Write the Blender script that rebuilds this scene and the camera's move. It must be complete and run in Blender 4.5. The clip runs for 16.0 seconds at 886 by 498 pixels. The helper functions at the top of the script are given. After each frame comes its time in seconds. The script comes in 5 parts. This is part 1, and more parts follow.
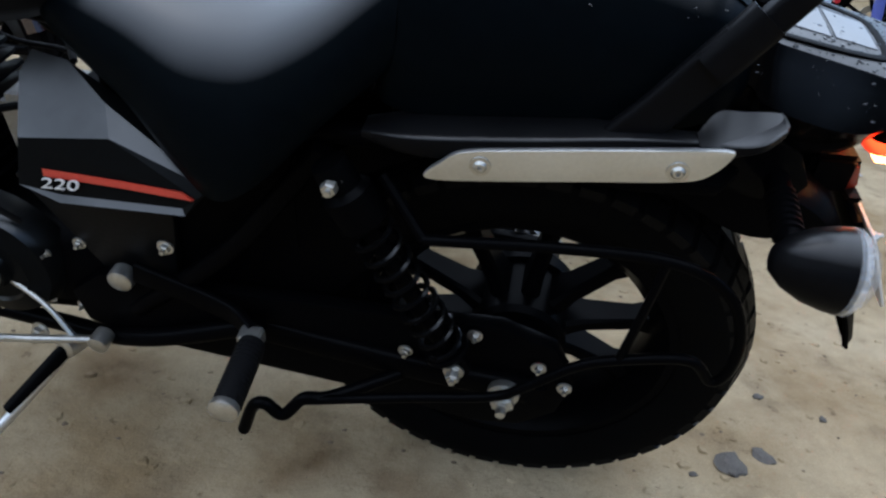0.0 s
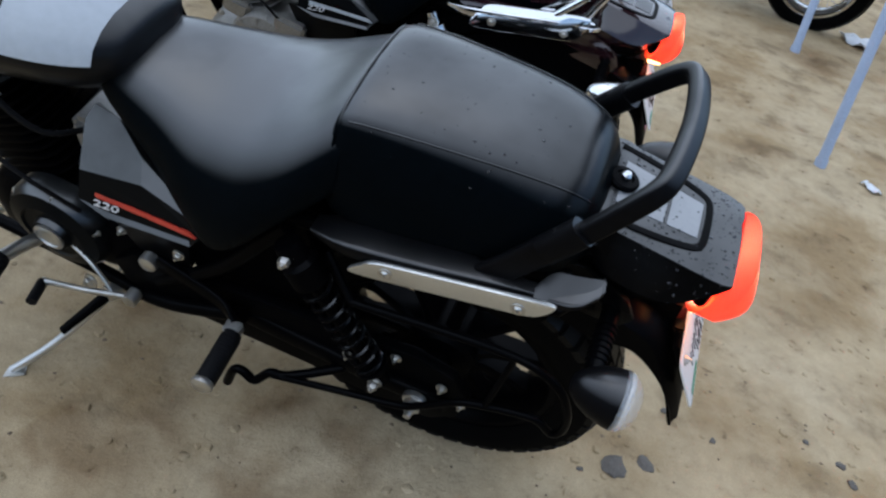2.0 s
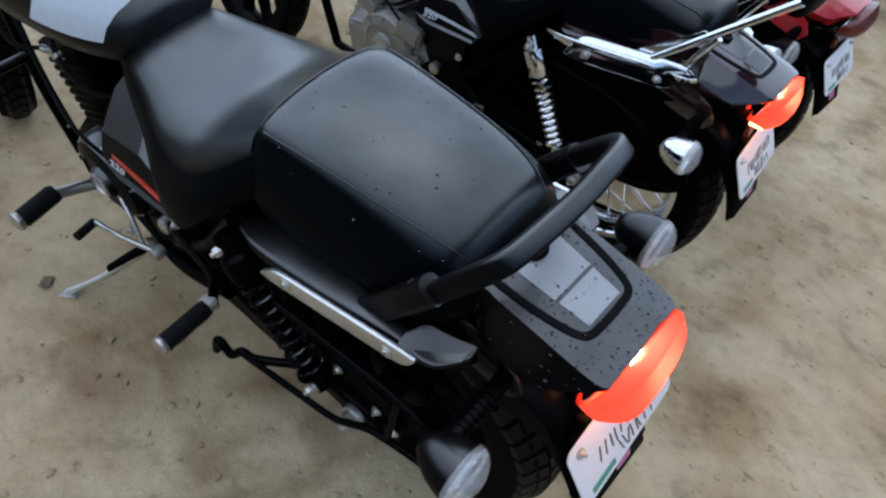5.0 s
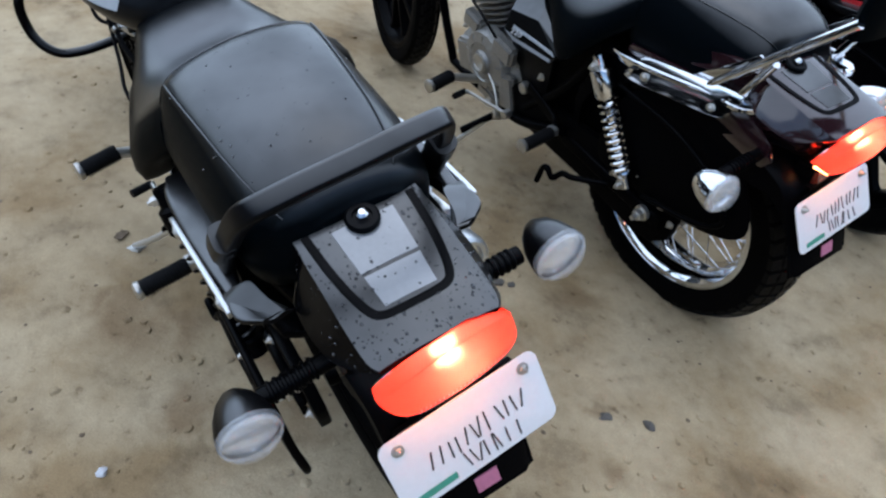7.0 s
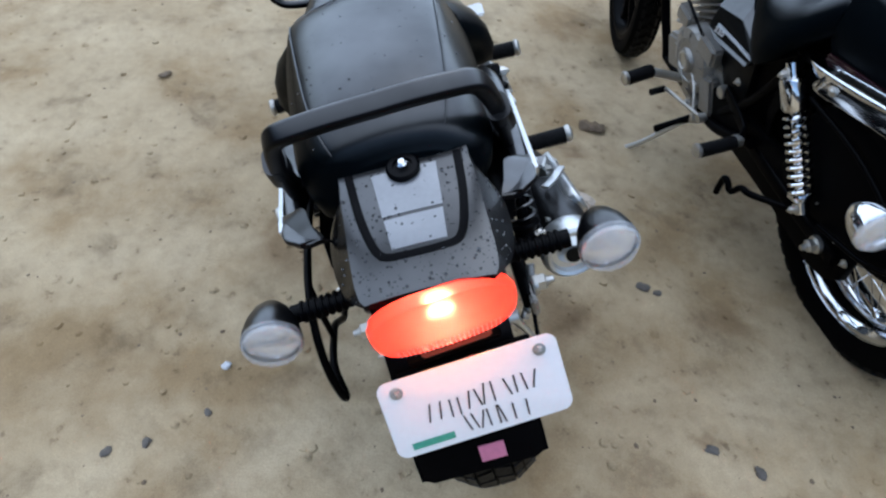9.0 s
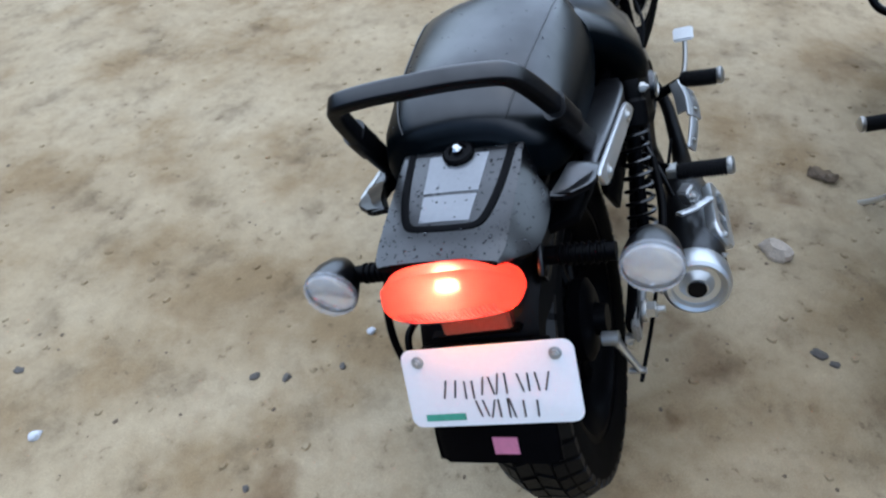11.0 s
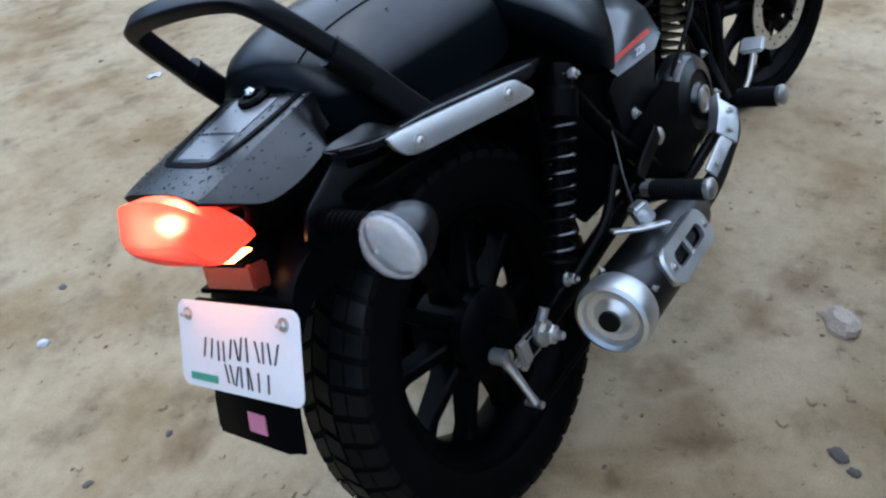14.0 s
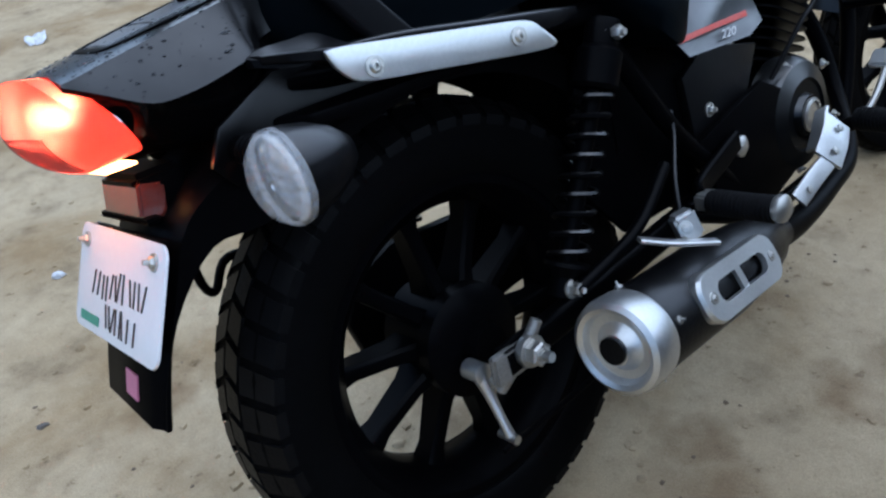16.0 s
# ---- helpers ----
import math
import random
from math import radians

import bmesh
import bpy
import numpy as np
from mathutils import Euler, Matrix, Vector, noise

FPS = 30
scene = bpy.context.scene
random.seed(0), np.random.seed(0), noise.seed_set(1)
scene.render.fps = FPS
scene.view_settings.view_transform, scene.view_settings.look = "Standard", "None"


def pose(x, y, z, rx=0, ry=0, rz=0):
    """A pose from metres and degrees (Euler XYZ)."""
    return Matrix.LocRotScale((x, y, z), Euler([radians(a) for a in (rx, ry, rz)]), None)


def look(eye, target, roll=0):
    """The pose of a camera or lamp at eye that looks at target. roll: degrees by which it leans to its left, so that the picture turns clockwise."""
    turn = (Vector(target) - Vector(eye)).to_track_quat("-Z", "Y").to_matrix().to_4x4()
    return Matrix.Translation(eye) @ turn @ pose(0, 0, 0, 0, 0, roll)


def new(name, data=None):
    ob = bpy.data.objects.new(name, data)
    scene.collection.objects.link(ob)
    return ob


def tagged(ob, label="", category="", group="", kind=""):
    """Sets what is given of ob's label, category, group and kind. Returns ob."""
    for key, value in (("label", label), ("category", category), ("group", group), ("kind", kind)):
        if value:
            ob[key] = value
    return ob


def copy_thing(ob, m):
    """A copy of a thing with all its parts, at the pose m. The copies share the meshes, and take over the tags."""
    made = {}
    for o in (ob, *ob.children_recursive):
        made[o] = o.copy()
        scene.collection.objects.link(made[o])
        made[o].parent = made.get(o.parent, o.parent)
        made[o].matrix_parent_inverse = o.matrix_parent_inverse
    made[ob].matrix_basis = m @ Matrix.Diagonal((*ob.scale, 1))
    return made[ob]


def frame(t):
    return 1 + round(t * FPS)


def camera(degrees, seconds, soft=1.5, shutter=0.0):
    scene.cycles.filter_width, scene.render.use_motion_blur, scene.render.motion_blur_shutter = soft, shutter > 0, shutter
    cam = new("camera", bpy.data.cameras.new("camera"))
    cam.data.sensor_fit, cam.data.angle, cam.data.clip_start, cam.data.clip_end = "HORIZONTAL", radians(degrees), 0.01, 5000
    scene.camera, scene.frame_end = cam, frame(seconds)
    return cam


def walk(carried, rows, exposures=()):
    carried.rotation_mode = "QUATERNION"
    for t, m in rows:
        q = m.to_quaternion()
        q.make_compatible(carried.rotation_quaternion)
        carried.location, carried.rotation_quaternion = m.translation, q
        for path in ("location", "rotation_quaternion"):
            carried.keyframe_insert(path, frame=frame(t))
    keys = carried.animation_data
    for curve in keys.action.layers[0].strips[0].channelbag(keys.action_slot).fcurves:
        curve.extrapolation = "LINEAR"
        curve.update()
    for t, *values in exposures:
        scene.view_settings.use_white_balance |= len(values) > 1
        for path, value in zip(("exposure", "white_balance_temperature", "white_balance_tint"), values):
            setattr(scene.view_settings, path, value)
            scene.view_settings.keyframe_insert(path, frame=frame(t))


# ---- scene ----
cam = camera(61.00, 16.0, soft=2.4)
PATH = [
    (0.0, 0.0023, -0.9998, 0.8399, 62.85, -6.68, 10.16),
    (0.5, 0.0263, -1.0062, 0.9640, 58.63, -7.92, 12.24),
    (1.0, 0.0709, -1.0312, 1.0723, 55.92, -9.37, 14.53),
    (1.5, 0.1064, -1.0486, 1.1624, 53.41, -11.05, 17.21),
    (2.0, 0.1453, -1.0673, 1.2103, 52.25, -12.30, 19.91),
    (2.5, 0.1747, -1.0675, 1.2404, 51.34, -13.34, 22.77),
    (3.0, 0.1999, -1.0409, 1.2580, 50.39, -14.01, 25.93),
    (3.5, 0.2335, -1.0079, 1.2671, 49.68, -14.33, 29.29),
    (4.0, 0.2953, -0.9584, 1.2861, 48.85, -13.75, 33.11),
    (4.5, 0.3527, -0.9067, 1.3071, 47.99, -13.33, 36.77),
    (5.0, 0.4416, -0.8438, 1.3090, 48.07, -12.04, 40.73),
    (5.5, 0.5274, -0.7675, 1.3127, 48.11, -10.87, 45.02),
    (6.0, 0.6139, -0.6822, 1.3116, 48.31, -9.62, 49.67),
    (6.5, 0.6943, -0.5955, 1.3079, 48.49, -8.40, 54.61),
    (7.0, 0.7614, -0.5145, 1.3039, 48.46, -7.32, 59.77),
    (7.5, 0.8082, -0.4467, 1.3017, 48.03, -6.49, 65.08),
    (8.0, 0.8355, -0.3924, 1.3045, 47.27, -5.58, 70.50),
    (8.5, 0.8525, -0.3449, 1.3054, 46.34, -4.82, 75.92),
    (9.0, 0.8862, -0.2874, 1.3136, 45.98, -3.00, 81.63),
    (9.5, 0.9189, -0.2109, 1.3089, 46.23, -0.56, 87.21),
    (10.0, 0.9408, -0.1378, 1.3103, 46.69, 1.29, 93.19),
    (10.5, 0.9471, -0.0633, 1.3098, 47.32, 2.64, 99.21),
    (11.0, 0.9369, 0.0138, 1.3053, 48.05, 3.64, 104.96),
    (11.5, 0.9095, 0.0947, 1.2947, 48.79, 4.40, 110.17),
    (12.0, 0.8465, 0.1810, 1.2633, 49.38, 5.37, 114.37),
    (12.5, 0.7860, 0.2568, 1.2384, 49.76, 5.32, 117.24),
    (13.0, 0.7421, 0.3552, 1.2099, 50.46, 6.37, 120.58),
    (13.5, 0.7148, 0.4373, 1.1713, 51.43, 7.33, 123.33),
    (14.0, 0.6789, 0.4882, 1.1279, 52.40, 7.35, 125.82),
    (14.5, 0.6332, 0.5160, 1.0828, 53.43, 6.75, 128.68),
    (15.0, 0.5781, 0.5314, 1.0425, 53.98, 5.95, 132.25),
    (15.5, 0.5212, 0.5331, 0.9930, 54.68, 5.49, 135.95),
    (16.0, 0.4771, 0.5178, 0.9491, 55.37, 4.53, 138.85),
]
walk(cam, [(t, pose(*row)) for t, *row in PATH], [(0, 0.28, 6720, 12), (1.0, 0.24, 6760, 12), (2.5, 0.18, 6820, 12), (5, 0.20, 6580, 12), (7.5, 0.42, 6560, 12), (12.5, 0.46, 6220, 12), (14.5, 0.38, 6200, 12), (16, 0.32, 6200, 12)])

SKY, SUN = 0.165, 2.45
NB = (-0.172, 0.938, -0.055, 9.1, -1.05, 3.0)
RB = (-0.20, 1.74, -0.055, 9, -1.05, -2.0)
FARBIKES = [(3.30, 4.45, -0.055, 9, -1.05, 4), (0.98, 4.20, -0.055, 9, -1.05, -10)]

# world, sun, exposure: a wet, overcast late afternoon
world = bpy.data.worlds.new("overcast_sky")
scene.world = world
world.use_nodes = True
wn, wl = world.node_tree.nodes, world.node_tree.links
sky = wn.new("ShaderNodeTexSky")
sky.sky_type = "NISHITA"
sky.sun_disc = False
sky.sun_elevation, sky.sun_rotation = radians(69), radians(-77)
sky.dust_density, sky.air_density = 0.4, 1.0
soften = wn.new("ShaderNodeHueSaturation")
soften.inputs["Saturation"].default_value = 0.95
wl.new(sky.outputs["Color"], soften.inputs["Color"])
cool = wn.new("ShaderNodeMix")
cool.data_type, cool.blend_type = "RGBA", "MULTIPLY"
cool.inputs["Factor"].default_value = 1.0
cool.inputs["B"].default_value = (0.90, 1.0, 1.07, 1)
wl.new(soften.outputs["Color"], cool.inputs["A"])
wl.new(cool.outputs["Result"], wn["Background"].inputs["Color"])
wn["Background"].inputs["Strength"].default_value = SKY
sun = bpy.data.lights.new("sun", "SUN")
sun.energy, sun.angle, sun.color = SUN, radians(150), (0.87, 0.97, 1.03)
new("sun", sun).matrix_world = look((-2.2, 0.5, 6.0), (0, 0, 0))

# where things stand
BIKE = pose(0, 0, 0, 15.81, -1.51, 0.8)


# ---- materials ----
def material(name, color, rough=0.5, metal=0.0, vary=0.15, scale=30.0, bump=0.0, bump_scale=200.0, coat=0.0, rough_vary=0.1, spec=0.5, wet=0.0, slope=0.40, full=0.95):
    """A surface with two scales of colour and gloss variation and a fine relief."""
    m = bpy.data.materials.new(name)
    m.use_nodes = True
    n, l = m.node_tree.nodes, m.node_tree.links
    b = n["Principled BSDF"]
    b.inputs["Metallic"].default_value = metal
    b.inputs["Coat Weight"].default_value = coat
    b.inputs["Coat Roughness"].default_value = 0.06
    b.inputs["Specular IOR Level"].default_value = spec
    co = n.new("ShaderNodeTexCoord")
    big, small = n.new("ShaderNodeTexNoise"), n.new("ShaderNodeTexNoise")
    big.inputs["Scale"].default_value, small.inputs["Scale"].default_value = scale * 0.25, scale * 4
    big.inputs["Detail"].default_value, small.inputs["Detail"].default_value = 4, 3
    for t in (big, small):
        l.new(co.outputs["Object"], t.inputs["Vector"])
    mix = n.new("ShaderNodeMath")
    mix.operation = "ADD"
    l.new(big.outputs["Fac"], mix.inputs[0])
    l.new(small.outputs["Fac"], mix.inputs[1])
    ramp = n.new("ShaderNodeMapRange")
    ramp.inputs["From Min"].default_value, ramp.inputs["From Max"].default_value = 0.6, 1.4
    l.new(mix.outputs[0], ramp.inputs["Value"])
    col = n.new("ShaderNodeMix")
    col.data_type = "RGBA"
    col.inputs["A"].default_value = (*[c * (1 - vary) for c in color], 1)
    col.inputs["B"].default_value = (*[min(1, c * (1 + vary)) for c in color], 1)
    l.new(ramp.outputs["Result"], col.inputs["Factor"])
    l.new(col.outputs["Result"], b.inputs["Base Color"])
    rr = n.new("ShaderNodeMapRange")
    rr.inputs["To Min"].default_value, rr.inputs["To Max"].default_value = max(0.02, rough - rough_vary), min(1, rough + rough_vary)
    l.new(big.outputs["Fac"], rr.inputs["Value"])
    l.new(rr.outputs["Result"], b.inputs["Roughness"])
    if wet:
        # rain film on upward faces, in patches, boosted to stand in for sky sheen
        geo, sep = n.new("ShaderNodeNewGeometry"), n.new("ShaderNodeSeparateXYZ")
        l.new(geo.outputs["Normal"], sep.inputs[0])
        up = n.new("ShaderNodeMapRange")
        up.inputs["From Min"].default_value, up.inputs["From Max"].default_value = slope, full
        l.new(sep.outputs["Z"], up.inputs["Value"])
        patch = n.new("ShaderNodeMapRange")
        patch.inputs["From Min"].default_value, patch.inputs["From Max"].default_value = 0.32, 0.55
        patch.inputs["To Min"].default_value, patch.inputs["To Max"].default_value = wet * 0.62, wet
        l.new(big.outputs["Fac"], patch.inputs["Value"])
        film_sheen = n.new("ShaderNodeMath")
        film_sheen.operation = "MULTIPLY"
        l.new(up.outputs["Result"], film_sheen.inputs[0])
        l.new(patch.outputs["Result"], film_sheen.inputs[1])
        l.new(film_sheen.outputs[0], b.inputs["Coat Weight"])
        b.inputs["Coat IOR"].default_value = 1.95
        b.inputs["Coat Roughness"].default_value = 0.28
    if bump:
        t = n.new("ShaderNodeTexNoise")
        t.inputs["Scale"].default_value, t.inputs["Detail"].default_value = bump_scale, 3
        l.new(co.outputs["Object"], t.inputs["Vector"])
        bp = n.new("ShaderNodeBump")
        bp.inputs["Strength"].default_value, bp.inputs["Distance"].default_value = bump, 0.002
        l.new(t.outputs["Fac"], bp.inputs["Height"])
        l.new(bp.outputs["Normal"], b.inputs["Normal"])
    return m


def clear_plastic(name, color, rough=0.08, alpha=0.4, bump=0.0):
    """Thin clear plastic: mostly see-through, with a hard gloss."""
    m = bpy.data.materials.new(name)
    m.use_nodes = True
    b = m.node_tree.nodes["Principled BSDF"]
    b.inputs["Base Color"].default_value = (*color, 1)
    b.inputs["Roughness"].default_value = rough
    b.inputs["Alpha"].default_value = alpha
    b.inputs["Coat Weight"].default_value = 0.6
    if bump:
        n, l = m.node_tree.nodes, m.node_tree.links
        co, t, bp = n.new("ShaderNodeTexCoord"), n.new("ShaderNodeTexVoronoi"), n.new("ShaderNodeBump")
        t.inputs["Scale"].default_value = 190
        bp.inputs["Strength"].default_value, bp.inputs["Distance"].default_value = bump, 0.004
        l.new(co.outputs["Object"], t.inputs["Vector"])
        l.new(t.outputs["Distance"], bp.inputs["Height"])
        l.new(bp.outputs["Normal"], b.inputs["Normal"])
        l.new(bp.outputs["Normal"], b.inputs["Coat Normal"])
    return m


def lit_lens(name, tint):
    """Red tail-lamp plastic that lets a bulb behind it shine through, scattered."""
    m = bpy.data.materials.new(name)
    m.use_nodes = True
    n, l = m.node_tree.nodes, m.node_tree.links
    b = n["Principled BSDF"]
    b.inputs["Base Color"].default_value = (0.55, 0.02, 0.012, 1)
    b.inputs["Roughness"].default_value = 0.12
    co = n.new("ShaderNodeTexCoord")
    cloud = n.new("ShaderNodeTexNoise")
    cloud.inputs["Scale"].default_value, cloud.inputs["Detail"].default_value = 70, 4
    l.new(co.outputs["Object"], cloud.inputs["Vector"])
    thick = n.new("ShaderNodeMapRange")
    thick.inputs["To Min"].default_value, thick.inputs["To Max"].default_value = 0.06, 0.22
    l.new(cloud.outputs["Fac"], thick.inputs["Value"])
    sc = n.new("ShaderNodeBsdfTranslucent")
    sc.inputs["Color"].default_value = (*tint, 1)
    tr = n.new("ShaderNodeBsdfRefraction")
    tr.inputs["Color"].default_value = (1.0, 0.26, 0.17, 1)
    tr.inputs["Roughness"].default_value, tr.inputs["IOR"].default_value = 0.68, 1.25
    body, skin = n.new("ShaderNodeMixShader"), n.new("ShaderNodeMixShader")
    l.new(thick.outputs["Result"], body.inputs[0])
    l.new(sc.outputs[0], body.inputs[1])
    l.new(tr.outputs[0], body.inputs[2])
    skin.inputs[0].default_value = 0.18
    l.new(body.outputs[0], skin.inputs[1])
    l.new(b.outputs[0], skin.inputs[2])
    l.new(skin.outputs[0], n["Material Output"].inputs["Surface"])
    return m


def glow(name, color, strength):
    m = bpy.data.materials.new(name)
    m.use_nodes = True
    b = m.node_tree.nodes["Principled BSDF"]
    b.inputs["Base Color"].default_value = (*color, 1)
    b.inputs["Emission Color"].default_value = (*color, 1)
    b.inputs["Emission Strength"].default_value = strength
    return m


DARK_PATCHES = [(-0.21, 0.21, 0.09), (-0.30, 0.13, 0.05), (-0.69, 0.27, 0.06), (-0.84, 0.43, 0.05), (-0.04, 0.15, 0.03), (-0.56, 0.26, 0.06), (0.29, -0.59, 0.05), (-0.50, -0.40, 0.09), (-0.18, 0.62, 0.07), (0.27, 0.38, 0.045), (0.14, 0.92, 0.06), (0.16, 0.46, 0.03), (-0.58, -0.42, 0.04), (-0.27, -0.14, 0.07), (-0.12, -0.13, 0.07), (-0.22, -0.35, 0.05), (-0.42, -0.29, 0.06), (1.03, 3.5, 0.2), (-0.67, -0.02, 0.06)]


def sand():
    """Damp sandy earth: pale trodden crust, darker damp stains, grit."""
    m = bpy.data.materials.new("damp_sand")
    m.use_nodes = True
    n, l = m.node_tree.nodes, m.node_tree.links
    b = n["Principled BSDF"]
    co = n.new("ShaderNodeTexCoord")

    def nz(scale, detail, rough=0.55):
        t = n.new("ShaderNodeTexNoise")
        t.inputs["Scale"].default_value, t.inputs["Detail"].default_value, t.inputs["Roughness"].default_value = scale, detail, rough
        l.new(co.outputs["Object"], t.inputs["Vector"])
        return t

    def ramp(src, stops):
        r = n.new("ShaderNodeValToRGB")
        r.color_ramp.elements[0].position, r.color_ramp.elements[0].color = stops[0][0], (*stops[0][1], 1)
        r.color_ramp.elements[1].position, r.color_ramp.elements[1].color = stops[-1][0], (*stops[-1][1], 1)
        for p, c in stops[1:-1]:
            r.color_ramp.elements.new(p).color = (*c, 1)
        l.new(src, r.inputs["Fac"])
        return r.outputs["Color"]

    def mult(a, c, f=1.0):
        x = n.new("ShaderNodeMix")
        x.data_type, x.blend_type = "RGBA", "MULTIPLY"
        x.inputs["Factor"].default_value = f
        l.new(a, x.inputs["A"])
        l.new(c, x.inputs["B"])
        return x.outputs["Result"]

    base = ramp(nz(1.3, 5).outputs["Fac"], [(0.3, (0.409, 0.308, 0.185)), (0.5, (0.478, 0.370, 0.231)), (0.7, (0.523, 0.418, 0.276))])
    stains = ramp(nz(5.5, 6, 0.62).outputs["Fac"], [(0.33, (0.62, 0.60, 0.58)), (0.45, (0.92, 0.915, 0.91)), (0.6, (1, 1, 1))])
    spots = ramp(nz(24, 4, 0.6).outputs["Fac"], [(0.28, (0.42, 0.38, 0.34)), (0.36, (0.90, 0.885, 0.87)), (0.52, (1.0, 1.0, 1.0)), (0.7, (1.06, 1.055, 1.05))])
    grit = ramp(nz(420, 2).outputs["Fac"], [(0.3, (0.80, 0.79, 0.77)), (0.7, (1.08, 1.08, 1.07))])
    damp = ramp(nz(2.4, 5, 0.6).outputs["Fac"], [(0.37, (0.72, 0.645, 0.545)), (0.48, (0.95, 0.93, 0.90)), (0.56, (1.03, 1.03, 1.03))])
    base = mult(base, damp)
    # darker brown patches at set places, ragged at the edge
    rag, shift = n.new("ShaderNodeTexNoise"), n.new("ShaderNodeVectorMath")
    rag.inputs["Scale"].default_value, rag.inputs["Detail"].default_value = 9, 5
    l.new(co.outputs["Object"], rag.inputs["Vector"])
    shift.operation = "MULTIPLY_ADD"
    shift.inputs[1].default_value = (0.22, 0.22, 0.0)
    l.new(rag.outputs["Color"], shift.inputs[0])
    l.new(co.outputs["Object"], shift.inputs[2])
    patch_tone = None
    for x, y, r in DARK_PATCHES:
        far = n.new("ShaderNodeVectorMath")
        far.operation = "DISTANCE"
        far.inputs[1].default_value = (x + 0.11, y + 0.11, 0)
        l.new(shift.outputs["Vector"], far.inputs[0])
        edge = n.new("ShaderNodeMapRange")
        edge.inputs["From Min"].default_value, edge.inputs["From Max"].default_value = 0.3 * r, 1.35 * r
        edge.inputs["To Min"].default_value, edge.inputs["To Max"].default_value = 0.56, 1.0
        l.new(far.outputs["Value"], edge.inputs["Value"])
        if patch_tone is None:
            patch_tone = edge.outputs["Result"]
        else:
            both = n.new("ShaderNodeMath")
            both.operation = "MINIMUM"
            l.new(patch_tone, both.inputs[0])
            l.new(edge.outputs["Result"], both.inputs[1])
            patch_tone = both.outputs[0]
    brown = n.new("ShaderNodeValToRGB")
    brown.color_ramp.elements[0].position, brown.color_ramp.elements[0].color = 0.5, (0.60, 0.53, 0.47, 1)
    brown.color_ramp.elements[1].position, brown.color_ramp.elements[1].color = 1.0, (1, 1, 1, 1)
    l.new(patch_tone, brown.inputs["Fac"])
    base = mult(base, brown.outputs["Color"])
    l.new(mult(mult(mult(base, stains), spots, 0.8), grit), b.inputs["Base Color"])
    b.inputs["Roughness"].default_value = 0.82
    b.inputs["Specular IOR Level"].default_value = 0.3
    add = n.new("ShaderNodeMath")
    l.new(nz(35, 6, 0.65).outputs["Fac"], add.inputs[0])
    fine = n.new("ShaderNodeMath")
    fine.operation = "MULTIPLY"
    fine.inputs[1].default_value = 0.25
    l.new(nz(300, 3).outputs["Fac"], fine.inputs[0])
    l.new(fine.outputs[0], add.inputs[1])
    bp = n.new("ShaderNodeBump")
    bp.inputs["Strength"].default_value, bp.inputs["Distance"].default_value = 0.52, 0.012
    l.new(add.outputs[0], bp.inputs["Height"])
    l.new(bp.outputs["Normal"], b.inputs["Normal"])
    return m


